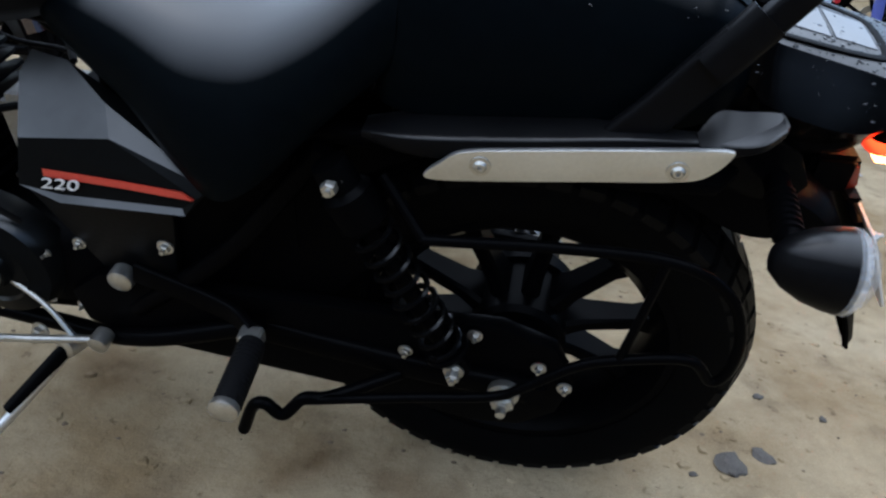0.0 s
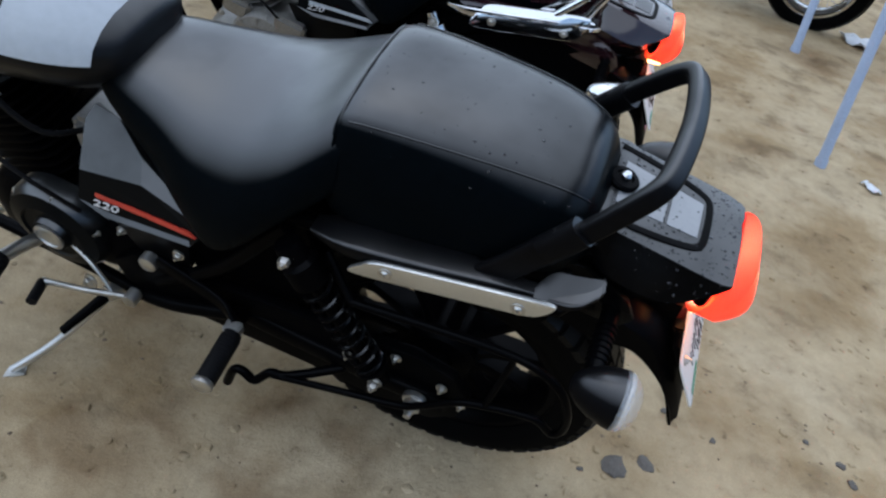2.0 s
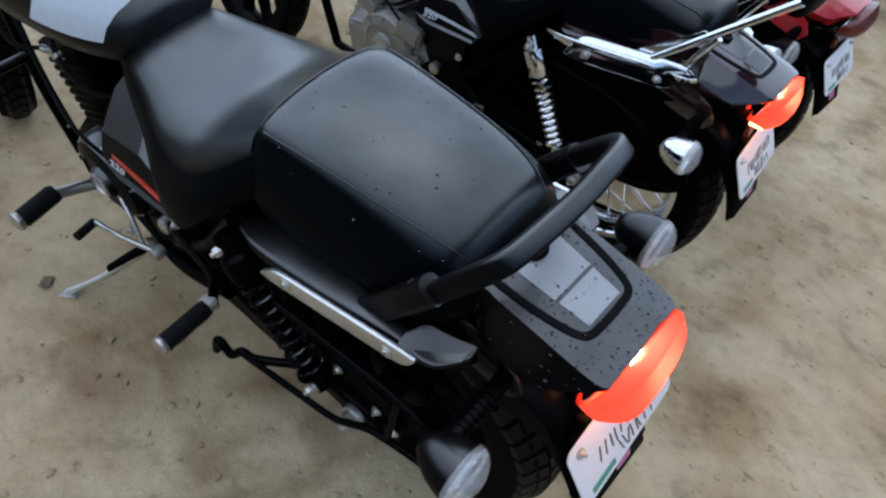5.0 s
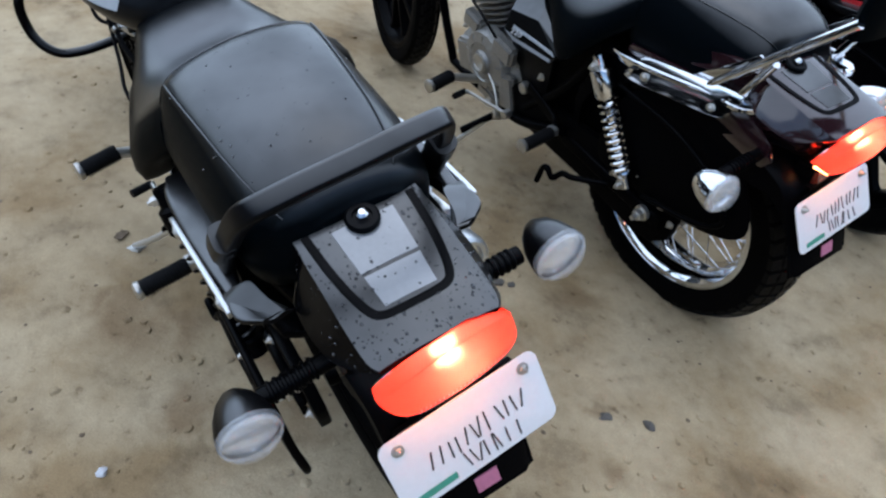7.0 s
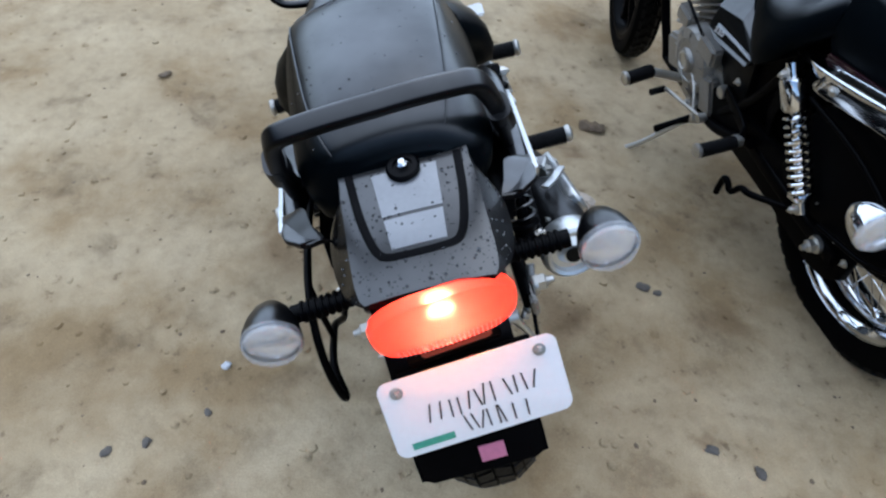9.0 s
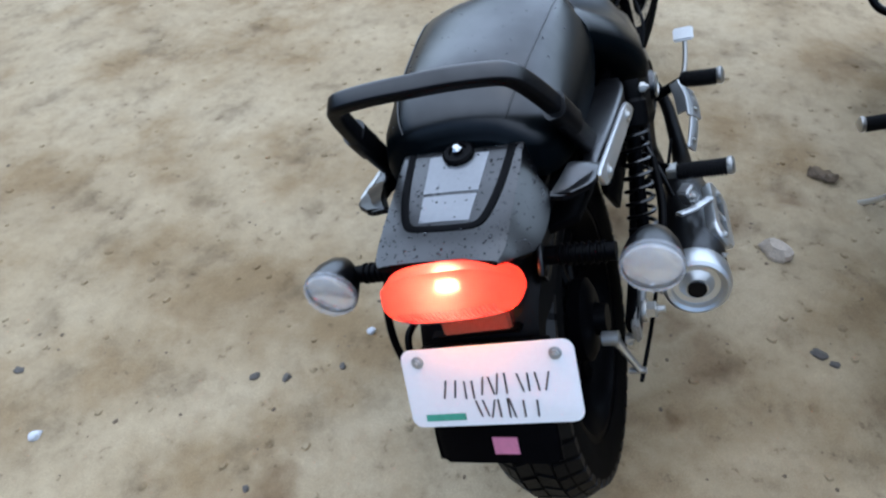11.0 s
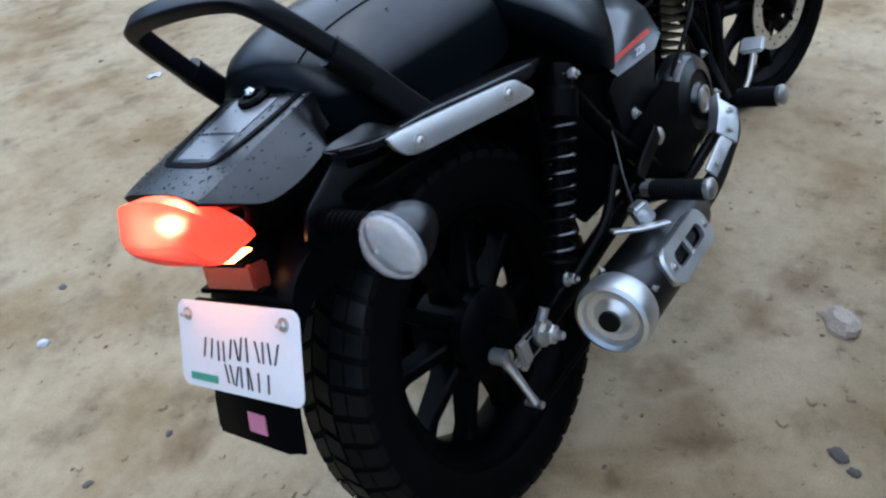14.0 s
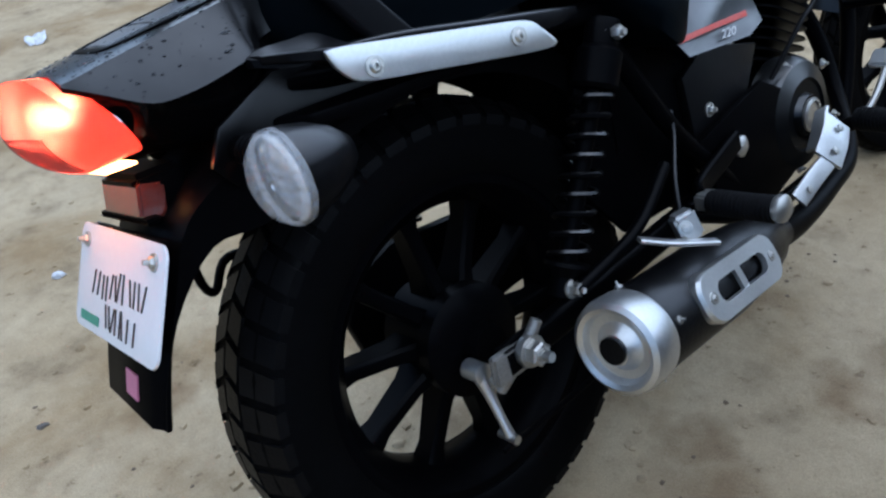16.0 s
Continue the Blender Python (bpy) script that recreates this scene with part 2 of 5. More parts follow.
M = {
    "sand": sand(),
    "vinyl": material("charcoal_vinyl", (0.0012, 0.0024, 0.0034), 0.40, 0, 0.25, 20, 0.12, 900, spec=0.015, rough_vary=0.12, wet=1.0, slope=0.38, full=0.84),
    "plastic": material("black_plastic", (0.0016, 0.0016, 0.002), 0.42, 0, 0.25, 30, 0.08, 700, spec=0.012, wet=0.07),
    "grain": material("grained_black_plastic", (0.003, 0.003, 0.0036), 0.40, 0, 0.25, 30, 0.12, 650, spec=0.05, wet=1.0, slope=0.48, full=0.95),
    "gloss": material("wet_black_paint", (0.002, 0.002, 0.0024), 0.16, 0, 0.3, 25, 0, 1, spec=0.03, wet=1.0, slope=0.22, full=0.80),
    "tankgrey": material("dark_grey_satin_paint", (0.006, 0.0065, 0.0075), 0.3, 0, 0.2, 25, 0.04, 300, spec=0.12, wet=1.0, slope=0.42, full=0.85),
    "band": material("silver_grey_decal", (0.42, 0.45, 0.48), 0.35, 0.0, 0.08, 20, 0.03, 300),
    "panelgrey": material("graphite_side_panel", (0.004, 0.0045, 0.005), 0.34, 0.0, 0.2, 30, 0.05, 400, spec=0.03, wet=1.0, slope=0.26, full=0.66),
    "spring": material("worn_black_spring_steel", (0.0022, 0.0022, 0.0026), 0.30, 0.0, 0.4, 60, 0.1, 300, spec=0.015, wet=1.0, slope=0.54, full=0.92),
    "rubber": material("tyre_rubber", (0.0024, 0.0024, 0.0026), 0.62, 0, 0.35, 35, 0.3, 250, spec=0.015, wet=0.08),
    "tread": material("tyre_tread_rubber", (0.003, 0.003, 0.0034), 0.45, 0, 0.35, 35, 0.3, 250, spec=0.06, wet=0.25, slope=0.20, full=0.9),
    "grip": material("peg_rubber", (0.005, 0.005, 0.0056), 0.6, 0, 0.3, 60, 0.3, 500, spec=0.10),
    "frame": material("black_frame_steel", (0.0016, 0.0016, 0.002), 0.34, 0.0, 0.3, 40, 0.06, 400, spec=0.012, wet=0.05),
    "alloy": material("black_alloy", (0.0016, 0.0016, 0.002), 0.34, 0.0, 0.3, 40, 0.08, 300, spec=0.012, wet=0.04),
    "silver": material("brushed_silver", (0.66, 0.67, 0.665), 0.36, 0.92, 0.08, 60, 0.05, 700),
    "steel": material("zinc_bolt_steel", (0.52, 0.51, 0.48), 0.32, 0.9, 0.2, 120, 0.1, 600),
    "chrome": material("chrome", (0.72, 0.73, 0.75), 0.08, 1.0, 0.06, 40, 0, 1, rough_vary=0.04),
    "castalu": material("dull_cast_aluminium", (0.34, 0.33, 0.31), 0.5, 0.8, 0.25, 60, 0.25, 300),
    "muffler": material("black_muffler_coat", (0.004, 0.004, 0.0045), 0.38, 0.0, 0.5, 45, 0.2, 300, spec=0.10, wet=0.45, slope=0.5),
    "platewhite": material("white_plate_enamel", (0.80, 0.79, 0.79), 0.4, 0, 0.03, 30, 0.02, 500),
    "ink": material("black_marker", (0.05, 0.035, 0.03), 0.6),
    "green": material("green_tape", (0.05, 0.30, 0.20), 0.5),
    "pink": material("pink_sticker", (0.55, 0.17, 0.27), 0.5),
    "redtrim": material("red_decal", (0.55, 0.05, 0.03), 0.35),
    "whitetrim": material("white_decal", (0.7, 0.7, 0.7), 0.4),
    "amber": material("amber_bulb", (0.50, 0.24, 0.13), 0.3),
    "reflector": material("red_reflector", (0.12, 0.014, 0.007), 0.15, 0, 0.1, 80, 0.2, 900, 0.6),
    "reddish": material("red_scooter_paint", (0.45, 0.02, 0.025), 0.18, 0, 0.1, 20, 0, 1, 0.7),
    "maroon": material("deep_maroon_paint", (0.020, 0.007, 0.009), 0.12, 0, 0.3, 20, 0, 1, 0.8),
    "clear": clear_plastic("clear_lens_plastic", (0.90, 0.90, 0.91), 0.07, 0.24, 0.7),
    "water": clear_plastic("water_drop", (0.012, 0.012, 0.014), 0.03, 0.8),
    "mirrorbowl": material("lamp_reflector", (0.88, 0.89, 0.91), 0.18, 1.0, 0.1, 90, 0.0, 300, rough_vary=0.10),
    "pole": material("pale_blue_pole_paint", (0.36, 0.44, 0.58), 0.5, 0, 0.12, 30, 0.1, 200),
    "bluepole": material("deep_blue_pole_paint", (0.05, 0.07, 0.30), 0.5, 0, 0.12, 30, 0.1, 200),
    # pale grey base carries the sky's sheen on the wet cowl
    "sheengrey": material("cowl_centre_painted_sheen", (0.20, 0.205, 0.215), 0.3, 0, 0.10, 40, 0.02, 300, spec=0.5, wet=1.0),
    "wall": material("unseen_weathered_wall", (0.07, 0.075, 0.08), 0.9, 0, 0.4, 2, 0.3, 20),
    "stone": material("pale_stone", (0.55, 0.46, 0.37), 0.85, 0, 0.35, 60, 0.6, 150),
    "darkstone": material("damp_dark_stone", (0.11, 0.095, 0.08), 0.7, 0, 0.35, 60, 0.6, 150),
    "leaf": material("dead_leaf", (0.15, 0.105, 0.065), 0.8, 0, 0.5, 60, 0.3, 150),
    "scrap": material("white_paper_scrap", (0.65, 0.67, 0.70), 0.7, 0, 0.1, 60, 0.2, 150),
}
M["lens"] = lit_lens("lit_tail_lens", (1.0, 0.088, 0.066))
M["lensrib"] = material("red_lens_rib", (0.34, 0.045, 0.035), 0.3)
M["bulb"] = glow("burning_bulb", (1.0, 0.80, 0.58), 175.0)
M["window"] = glow("lit_clear_window", (1.0, 0.42, 0.16), 7.5)


# ---- shape helpers ----
def part(name, bm, mat, parent=None, label="", angle=38):
    """Links a bmesh as one mesh object under a thing or part."""
    bmesh.ops.recalc_face_normals(bm, faces=bm.faces)
    me = bpy.data.meshes.new(name)
    bm.to_mesh(me)
    bm.free()
    me.polygons.foreach_set("use_smooth", [True] * len(me.polygons))
    me.set_sharp_from_angle(angle=radians(angle))
    me.materials.append(mat if not isinstance(mat, str) else M[mat])
    ob = new(name, me)
    ob.parent = parent
    if label:
        tagged(ob, label)
    return ob


def catmull(pts, n=6, closed=False):
    p = [np.array(q, float) for q in pts]
    if len(p) == 2 and not closed:
        return p
    out, c = [], len(p)
    for i in range(c if closed else c - 1):
        a, b = p[i], p[(i + 1) % c]
        z = p[i - 1] if (closed or i) else 2 * a - b
        d = p[(i + 2) % c] if (closed or i + 2 < c) else 2 * b - a
        for s in np.linspace(0, 1, n, endpoint=False):
            out.append(0.5 * (2 * a + (b - z) * s + (2 * z - 5 * a + 4 * b - d) * s * s + (3 * a - z - 3 * b + d) * s ** 3))
    if not closed:
        out.append(p[-1])
    return out


def ringfaces(bm, rings, closed=False, cap=True, ring_closed=True):
    vs = [[bm.verts.new(tuple(q)) for q in r] for r in rings]
    c = len(vs)
    for i in range(c if closed else c - 1):
        a, b = vs[i], vs[(i + 1) % c]
        m = len(a)
        for j in range(m if ring_closed else m - 1):
            bm.faces.new((a[j], a[(j + 1) % m], b[(j + 1) % m], b[j]))
    if cap and not closed and ring_closed:
        bm.faces.new(vs[0])
        bm.faces.new(vs[-1])
    return vs


def circle(seg):
    return [(math.cos(2 * math.pi * i / seg), math.sin(2 * math.pi * i / seg)) for i in range(seg)]


def oblong(w, h, r=0.35, seg=4):
    """Rounded rectangle section, half sizes w and h."""
    out, rr = [], r * min(w, h) * 2 if r < 0.5 else min(w, h)
    for cx, cy, a0 in ((w - rr, h - rr, 0), (rr - w, h - rr, 90), (rr - w, rr - h, 180), (w - rr, rr - h, 270)):
        for i in range(seg + 1):
            a = radians(a0 + 90 * i / seg)
            out.append((cx + rr * math.cos(a), cy + rr * math.sin(a)))
    return out


def tube(bm, pts, r=0.01, seg=10, n=6, closed=False, prof=None, up=(0, 0, 1)):
    """Sweeps a round (or given) section along a smooth line. r: a radius, or one for each point."""
    rs = r if isinstance(r, (list, tuple)) else [r] * len(pts)
    line = catmull([(*p, q) for p, q in zip(pts, rs)], n, closed)
    pos, rad = [Vector(q[:3]) for q in line], [q[3] for q in line]
    sec = prof or circle(seg)
    rings, c = [], len(pos)
    u = Vector(up)
    for i in range(c):
        a = pos[(i + 1) % c] if (closed or i + 1 < c) else pos[i]
        z = pos[i - 1] if (closed or i) else pos[i]
        d = (a - z).normalized()
        u = (u - d * u.dot(d))
        u = u.normalized() if u.length > 1e-4 else d.orthogonal().normalized()
        v = d.cross(u)
        k = 1.0 if prof else rad[i]
        rings.append([pos[i] + (u * s[1] + v * s[0]) * k for s in sec])
    ringfaces(bm, rings, closed)
    return bm


def lathe(bm, prof, o=(0, 0, 0), axis=(0, 0, 1), seg=32, cap=True):
    """Turns (radius, height) pairs round an axis through o."""
    d = Vector(axis).normalized()
    u = d.orthogonal().normalized()
    v = d.cross(u)
    o = Vector(o)
    rings = []
    for r, h in prof:
        r = max(r, 1e-5)
        rings.append([o + d * h + (u * c + v * s) * r for c, s in circle(seg)])
    ringfaces(bm, rings, cap=cap)
    return bm


def torus_like(bm, prof, o, axis, seg=48):
    """A closed (radius, height) section turned round an axis."""
    d = Vector(axis).normalized()
    u = d.orthogonal().normalized()
    v = d.cross(u)
    o = Vector(o)
    rings = [[o + d * h + (u * c + v * s) * r for r, h in prof] for c, s in circle(seg)]
    ringfaces(bm, rings, closed=True)
    return bm


def prism(bm, outline, o, u, v, depth, bevel=0.0):
    """A plate: a 2D outline in the plane (u, v) at o, thickened along u x v."""
    o, u, v = Vector(o), Vector(u).normalized(), Vector(v)
    v = (v - u * v.dot(u)).normalized()
    w = u.cross(v)
    tmp = bmesh.new()
    a = [tmp.verts.new(o + u * p + v * q) for p, q in outline]
    b = [tmp.verts.new(o + u * p + v * q + w * depth) for p, q in outline]
    tmp.faces.new(a)
    tmp.faces.new(b)
    m = len(a)
    for i in range(m):
        tmp.faces.new((a[i], a[(i + 1) % m], b[(i + 1) % m], b[i]))
    if bevel:
        bmesh.ops.recalc_face_normals(tmp, faces=tmp.faces)
        es = [e for e in tmp.edges if e.calc_face_angle(0) > 0.7]
        bmesh.ops.bevel(tmp, geom=es, offset=bevel, segments=2, affect="EDGES", profile=0.6)
    join(bm, tmp)
    return bm


def join(bm, tmp):
    me = bpy.data.meshes.new("tmp")
    tmp.to_mesh(me)
    tmp.free()
    bm.from_mesh(me)
    bpy.data.meshes.remove(me)


def box(bm, c, size, bevel=0.003, m=None):
    tmp = bmesh.new()
    bmesh.ops.create_cube(tmp, size=1)
    for v in tmp.verts:
        v.co = Vector((v.co.x * size[0], v.co.y * size[1], v.co.z * size[2]))
    if bevel:
        bmesh.ops.bevel(tmp, geom=tmp.edges[:], offset=bevel, segments=2, affect="EDGES")
    t = Matrix.Translation(c) @ (m or Matrix())
    bmesh.ops.transform(tmp, matrix=t, verts=tmp.verts)
    join(bm, tmp)
    return bm


def ball(bm, c, r, scale=(1, 1, 1), seg=16, rough=0.0, seed=0):
    tmp = bmesh.new()
    bmesh.ops.create_uvsphere(tmp, u_segments=seg, v_segments=max(6, seg // 2), radius=1)
    for v in tmp.verts:
        k = 1 + rough * noise.noise(v.co * 1.6 + Vector((seed * 7.3, seed, 0)))
        v.co = Vector([c[i] + v.co[i] * r * scale[i] * k for i in range(3)])
    join(bm, tmp)
    return bm


def bolt(bm, c, axis, r=0.008, h=0.008, hexa=True):
    """A hexagon (or domed) bolt head with its washer."""
    lathe(bm, [(r * 1.45, -0.001), (r * 1.5, 0.0), (r * 1.45, 0.0018), (r * 1.0, 0.002)], c, axis, 20)
    if hexa:
        lathe(bm, [(r, 0.001), (r, h * 0.8), (r * 0.85, h), (r * 0.5, h), (r * 0.45, h + 0.005), (0, h + 0.005)], c, axis, 6)
    else:
        lathe(bm, [(r, 0.001), (r * 0.95, h * 0.5), (r * 0.6, h * 0.9), (r * 0.35, h * 0.9), (r * 0.33, h * 0.4), (0, h * 0.4)], c, axis, 18)
    return bm


def top_of(ob, pts):
    """The highest point of a mesh over each (x, y), or None."""
    me = ob.data
    me.calc_loop_triangles()
    co = np.array([v.co[:] for v in me.vertices])
    tri = co[np.array([t.vertices[:] for t in me.loop_triangles])]
    a, b, c = tri[:, 0], tri[:, 1], tri[:, 2]
    den = (b[:, 1] - c[:, 1]) * (a[:, 0] - c[:, 0]) + (c[:, 0] - b[:, 0]) * (a[:, 1] - c[:, 1])
    ok = abs(den) > 1e-12
    den = np.where(ok, den, 1.0)
    out = []
    for x, y in pts:
        u = ((b[:, 1] - c[:, 1]) * (x - c[:, 0]) + (c[:, 0] - b[:, 0]) * (y - c[:, 1])) / den
        v = ((c[:, 1] - a[:, 1]) * (x - c[:, 0]) + (a[:, 0] - c[:, 0]) * (y - c[:, 1])) / den
        hit = ok & (u >= 0) & (v >= 0) & (u + v <= 1)
        z = (u * a[:, 2] + v * b[:, 2] + (1 - u - v) * c[:, 2])[hit]
        out.append(z.max() if len(z) else None)
    return out


def droplets(ob, count, x0, x1, half, seed, small=0.0007, spread=0.0016, mid=0.0):
    """Rain beads lying on an upper side."""
    rnd = random.Random(seed)
    pts = [(rnd.uniform(x0, x1), mid + rnd.uniform(-half, half)) for _ in range(count)]
    bm = B()
    for (x, y), z in zip(pts, top_of(ob, pts)):
        if z is None:
            continue
        r = small + spread * rnd.random() ** 2.5
        rings = [[(x + r * k * 1.15 * p, y + r * k * q, z + r * h) for p, q in circle(7)] for k, h in ((1.0, -0.1), (0.9, 0.25), (0.55, 0.5))] if r < 0.0023 else [[(x + r * k * 1.9 * p, y + r * k * q, z + h) for p, q in circle(9)] for k, h in ((1.0, -0.0008), (0.95, 0.0004), (0.7, 0.0009))]
        ringfaces(bm, rings)
    tagged(part("rain_film", bm, "water", ob, "water droplets"), kind="stuff")


def B():
    return bmesh.new()


def blend(stations, n=5):
    """Smoothly finer stations of a loft."""
    return catmull(stations, n)


# ---- motorcycle: x to its rear, y to its right, z up, rear wheel on the origin ----
AXLE = (0.012, 0.0, 0.3075)


def wheel(root, c, outer, width, style, name, drum=True, disc=False):
    """Tyre with tread blocks, rim, spokes and hub, turned round the y axis."""
    R, w = outer, width / 2
    bead = R - min(0.104, width * 0.80)
    whl = part(name, torus_like(B(), [(bead - 0.004, -w * 0.62), (bead + 0.012, -w * 0.86), (R - width * 0.42, -w), (R - width * 0.20, -w * 0.93), (R - 0.012, -w * 0.66), (R - 0.0055, -w * 0.35), (R - 0.004, 0),
                                          (R - 0.0055, w * 0.35), (R - 0.012, w * 0.66), (R - width * 0.20, w * 0.93), (R - width * 0.42, w), (bead + 0.012, w * 0.86), (bead - 0.004, w * 0.62)], c, (0, 1, 0), 72),
               "rubber", root, "black rubber tyre with a block tread")
    # tread blocks: two centre rows and slanted shoulder lugs
    bm = B()
    nb = 46
    for i in range(nb):
        for row in range(4):
            a0 = 2 * math.pi * (i + (0.5 if row % 2 else 0.0)) / nb
            ha = math.pi / nb * 0.74
            y0, y1 = [(-0.93, -0.44), (-0.38, -0.03), (0.03, 0.38), (0.44, 0.93)][row]
            skew = [0.35, 0.5, -0.5, -0.35][row] * ha * 1.6
            top, low = [], []
            for yy, aa in ((y0, a0 - ha), (y1, a0 - ha + skew), (y1, a0 + ha + skew), (y0, a0 + ha)):
                f = abs(yy)
                rr = R - (0.0005 + 0.017 * f ** 2.4 + (0.010 if f > 0.9 else 0))
                y = w * yy * (1.0 if f < 0.9 else 1.02)
                top.append(bm.verts.new((c[0] + rr * math.cos(aa), c[1] + y, c[2] + rr * math.sin(aa))))
                low.append(bm.verts.new((c[0] + (rr - 0.012) * math.cos(aa), c[1] + y, c[2] + (rr - 0.012) * math.sin(aa))))
            bm.faces.new(top)
            for j in range(4):
                bm.faces.new((top[j], top[(j + 1) % 4], low[(j + 1) % 4], low[j]))
    part("tread", bm, "tread", whl, angle=20)
    rim_mat = "chrome" if style == "spoked" else "alloy"
    rw = w * 0.74
    rim = part("rim", torus_like(B(), [(bead + 0.010, -rw - 0.004), (bead + 0.011, -rw), (bead - 0.004, -rw + 0.006), (bead - 0.018, -rw * 0.5), (bead - 0.022, 0), (bead - 0.018, rw * 0.5), (bead - 0.004, rw - 0.006),
                                       (bead + 0.011, rw), (bead + 0.010, rw + 0.004), (bead - 0.004, rw + 0.004), (bead - 0.026, rw * 0.6), (bead - 0.031, 0), (bead - 0.026, -rw * 0.6), (bead - 0.004, -rw - 0.004)], c, (0, 1, 0), 72),
               rim_mat, root, "bright chrome rim" if style == "spoked" else "black cast alloy rim")
    for s in (-1, 1):
        part("rim_lip", torus_like(B(), [(bead + 0.008, s * (rw + 0.003)), (bead + 0.0125, s * (rw + 0.003)), (bead + 0.0125, s * (rw + 0.006)), (bead + 0.008, s * (rw + 0.006))], c, (0, 1, 0), 72), "chrome" if style == "spoked" else "alloy", rim)
    hr = 0.066 if drum else 0.045
    part("hub", lathe(B(), [(0, -0.085), (0.024, -0.085), (0.028, -0.062), (hr * 0.9, -0.058), (hr, -0.05), (hr, 0.03), (hr * 1.12, 0.034), (hr * 1.12, 0.055), (hr * 0.9, 0.064), (0.03, 0.068), (0.026, 0.088), (0, 0.088)], c, (0, 1, 0), 40),
               "castalu" if style == "spoked" else "alloy", root)
    if style == "spoked":
        for i in range(18):
            for s in (-1, 1):
                a, b = 2 * math.pi * (i + 0.25 * s) / 18, 2 * math.pi * (i + 0.25 * s + 1.2 * (1 if i % 2 else -1)) / 18
                part("spoke", tube(B(), [(c[0] + hr * math.cos(a), c[1] + 0.04 * s, c[2] + hr * math.sin(a)), (c[0] + (bead - 0.02) * math.cos(b), c[1] + 0.008 * s, c[2] + (bead - 0.02) * math.sin(b))], 0.0017, 6), "chrome", rim)
    else:
        for i in range(10):
            a = 2 * math.pi * (i + 0.27) / 10
            e = Vector((math.cos(a), 0, math.sin(a)))
            t = Vector((-math.sin(a), 0, math.cos(a)))
            rings = []
            for r, hw, hy in ((hr * 0.92, 0.013, 0.034), (0.09, 0.0105, 0.024), (bead - 0.05, 0.0105, 0.018), (bead - 0.024, 0.016, 0.022)):
                q = Vector(c) + e * r
                rings.append([q + t * (hw * x) + Vector((0, hy * y, 0)) for x, y in ((-1, -0.8), (-0.6, -1), (0.6, -1), (1, -0.8), (1, 0.8), (0.6, 1), (-0.6, 1), (-1, 0.8))])
            bm = B()
            ringfaces(bm, rings)
            part("spoke", bm, "alloy", rim)
    if disc:
        d = part("brake_disc", torus_like(B(), [(0.085, 0.062), (0.125, 0.062), (0.125, 0.066), (0.085, 0.066)], c, (0, 1, 0), 48), "steel", root, "drilled steel brake disc")
        for i in range(24):
            a = 2 * math.pi * i / 24
            rr = 0.098 + 0.014 * (i % 2)
            bm = lathe(B(), [(0.0035, 0.0), (0.0035, 0.0008), (0, 0.0008)], (c[0] + rr * math.cos(a), c[1] + 0.066, c[2] + rr * math.sin(a)), (0, 1, 0), 10)
            part("disc_hole", bm, "frame", d)
        for i in range(5):
            a = 2 * math.pi * i / 5
            bm = tube(B(), [(c[0] + 0.04 * math.cos(a), c[1] + 0.062, c[2] + 0.04 * math.sin(a)), (c[0] + 0.09 * math.cos(a + 0.25), c[1] + 0.064, c[2] + 0.09 * math.sin(a + 0.25))], 0.006, 8)
            part("disc_carrier", bm, "alloy", d)
    return whl


def half_ring(h):
    return h + [(-y, z) for y, z in reversed(h[1:-1])]


def rider_seat(root, mat):
    st = [(-0.535, 0.735, 0.722, 0.050, 0.0), (-0.515, 0.760, 0.706, 0.082, 0.0), (-0.47, 0.764, 0.684, 0.108, 0.0), (-0.41, 0.762, 0.652, 0.136, 0.0), (-0.35, 0.758, 0.610, 0.172, 0.0), (-0.305, 0.762, 0.586, 0.190, 0.0), (-0.255, 0.772, 0.618, 0.194, 0.0), (-0.20, 0.798, 0.676, 0.180, 0.0), (-0.155, 0.828, 0.716, 0.156, 0.0), (-0.128, 0.845, 0.739, 0.138, 0.0)]
    rings = []
    for x, zt, zb, w, _ in blend(st, 5):
        h = zt - zb
        rings.append([(x, y, z) for y, z in half_ring([(0, zt), (0.34 * w, zt - 0.03 * h), (0.58 * w, zt - 0.09 * h), (0.76 * w, zt - 0.2 * h), (0.89 * w, zt - 0.38 * h), (0.97 * w, zt - 0.6 * h), (w, zt - 0.82 * h), (0.97 * w, zb + 0.004), (0.88 * w, zb), (0, zb + 0.01)])])
    bm = B()
    ringfaces(bm, rings)
    s = part("rider_seat", bm, mat, root, "charcoal vinyl rider seat, damp", 60)
    return s


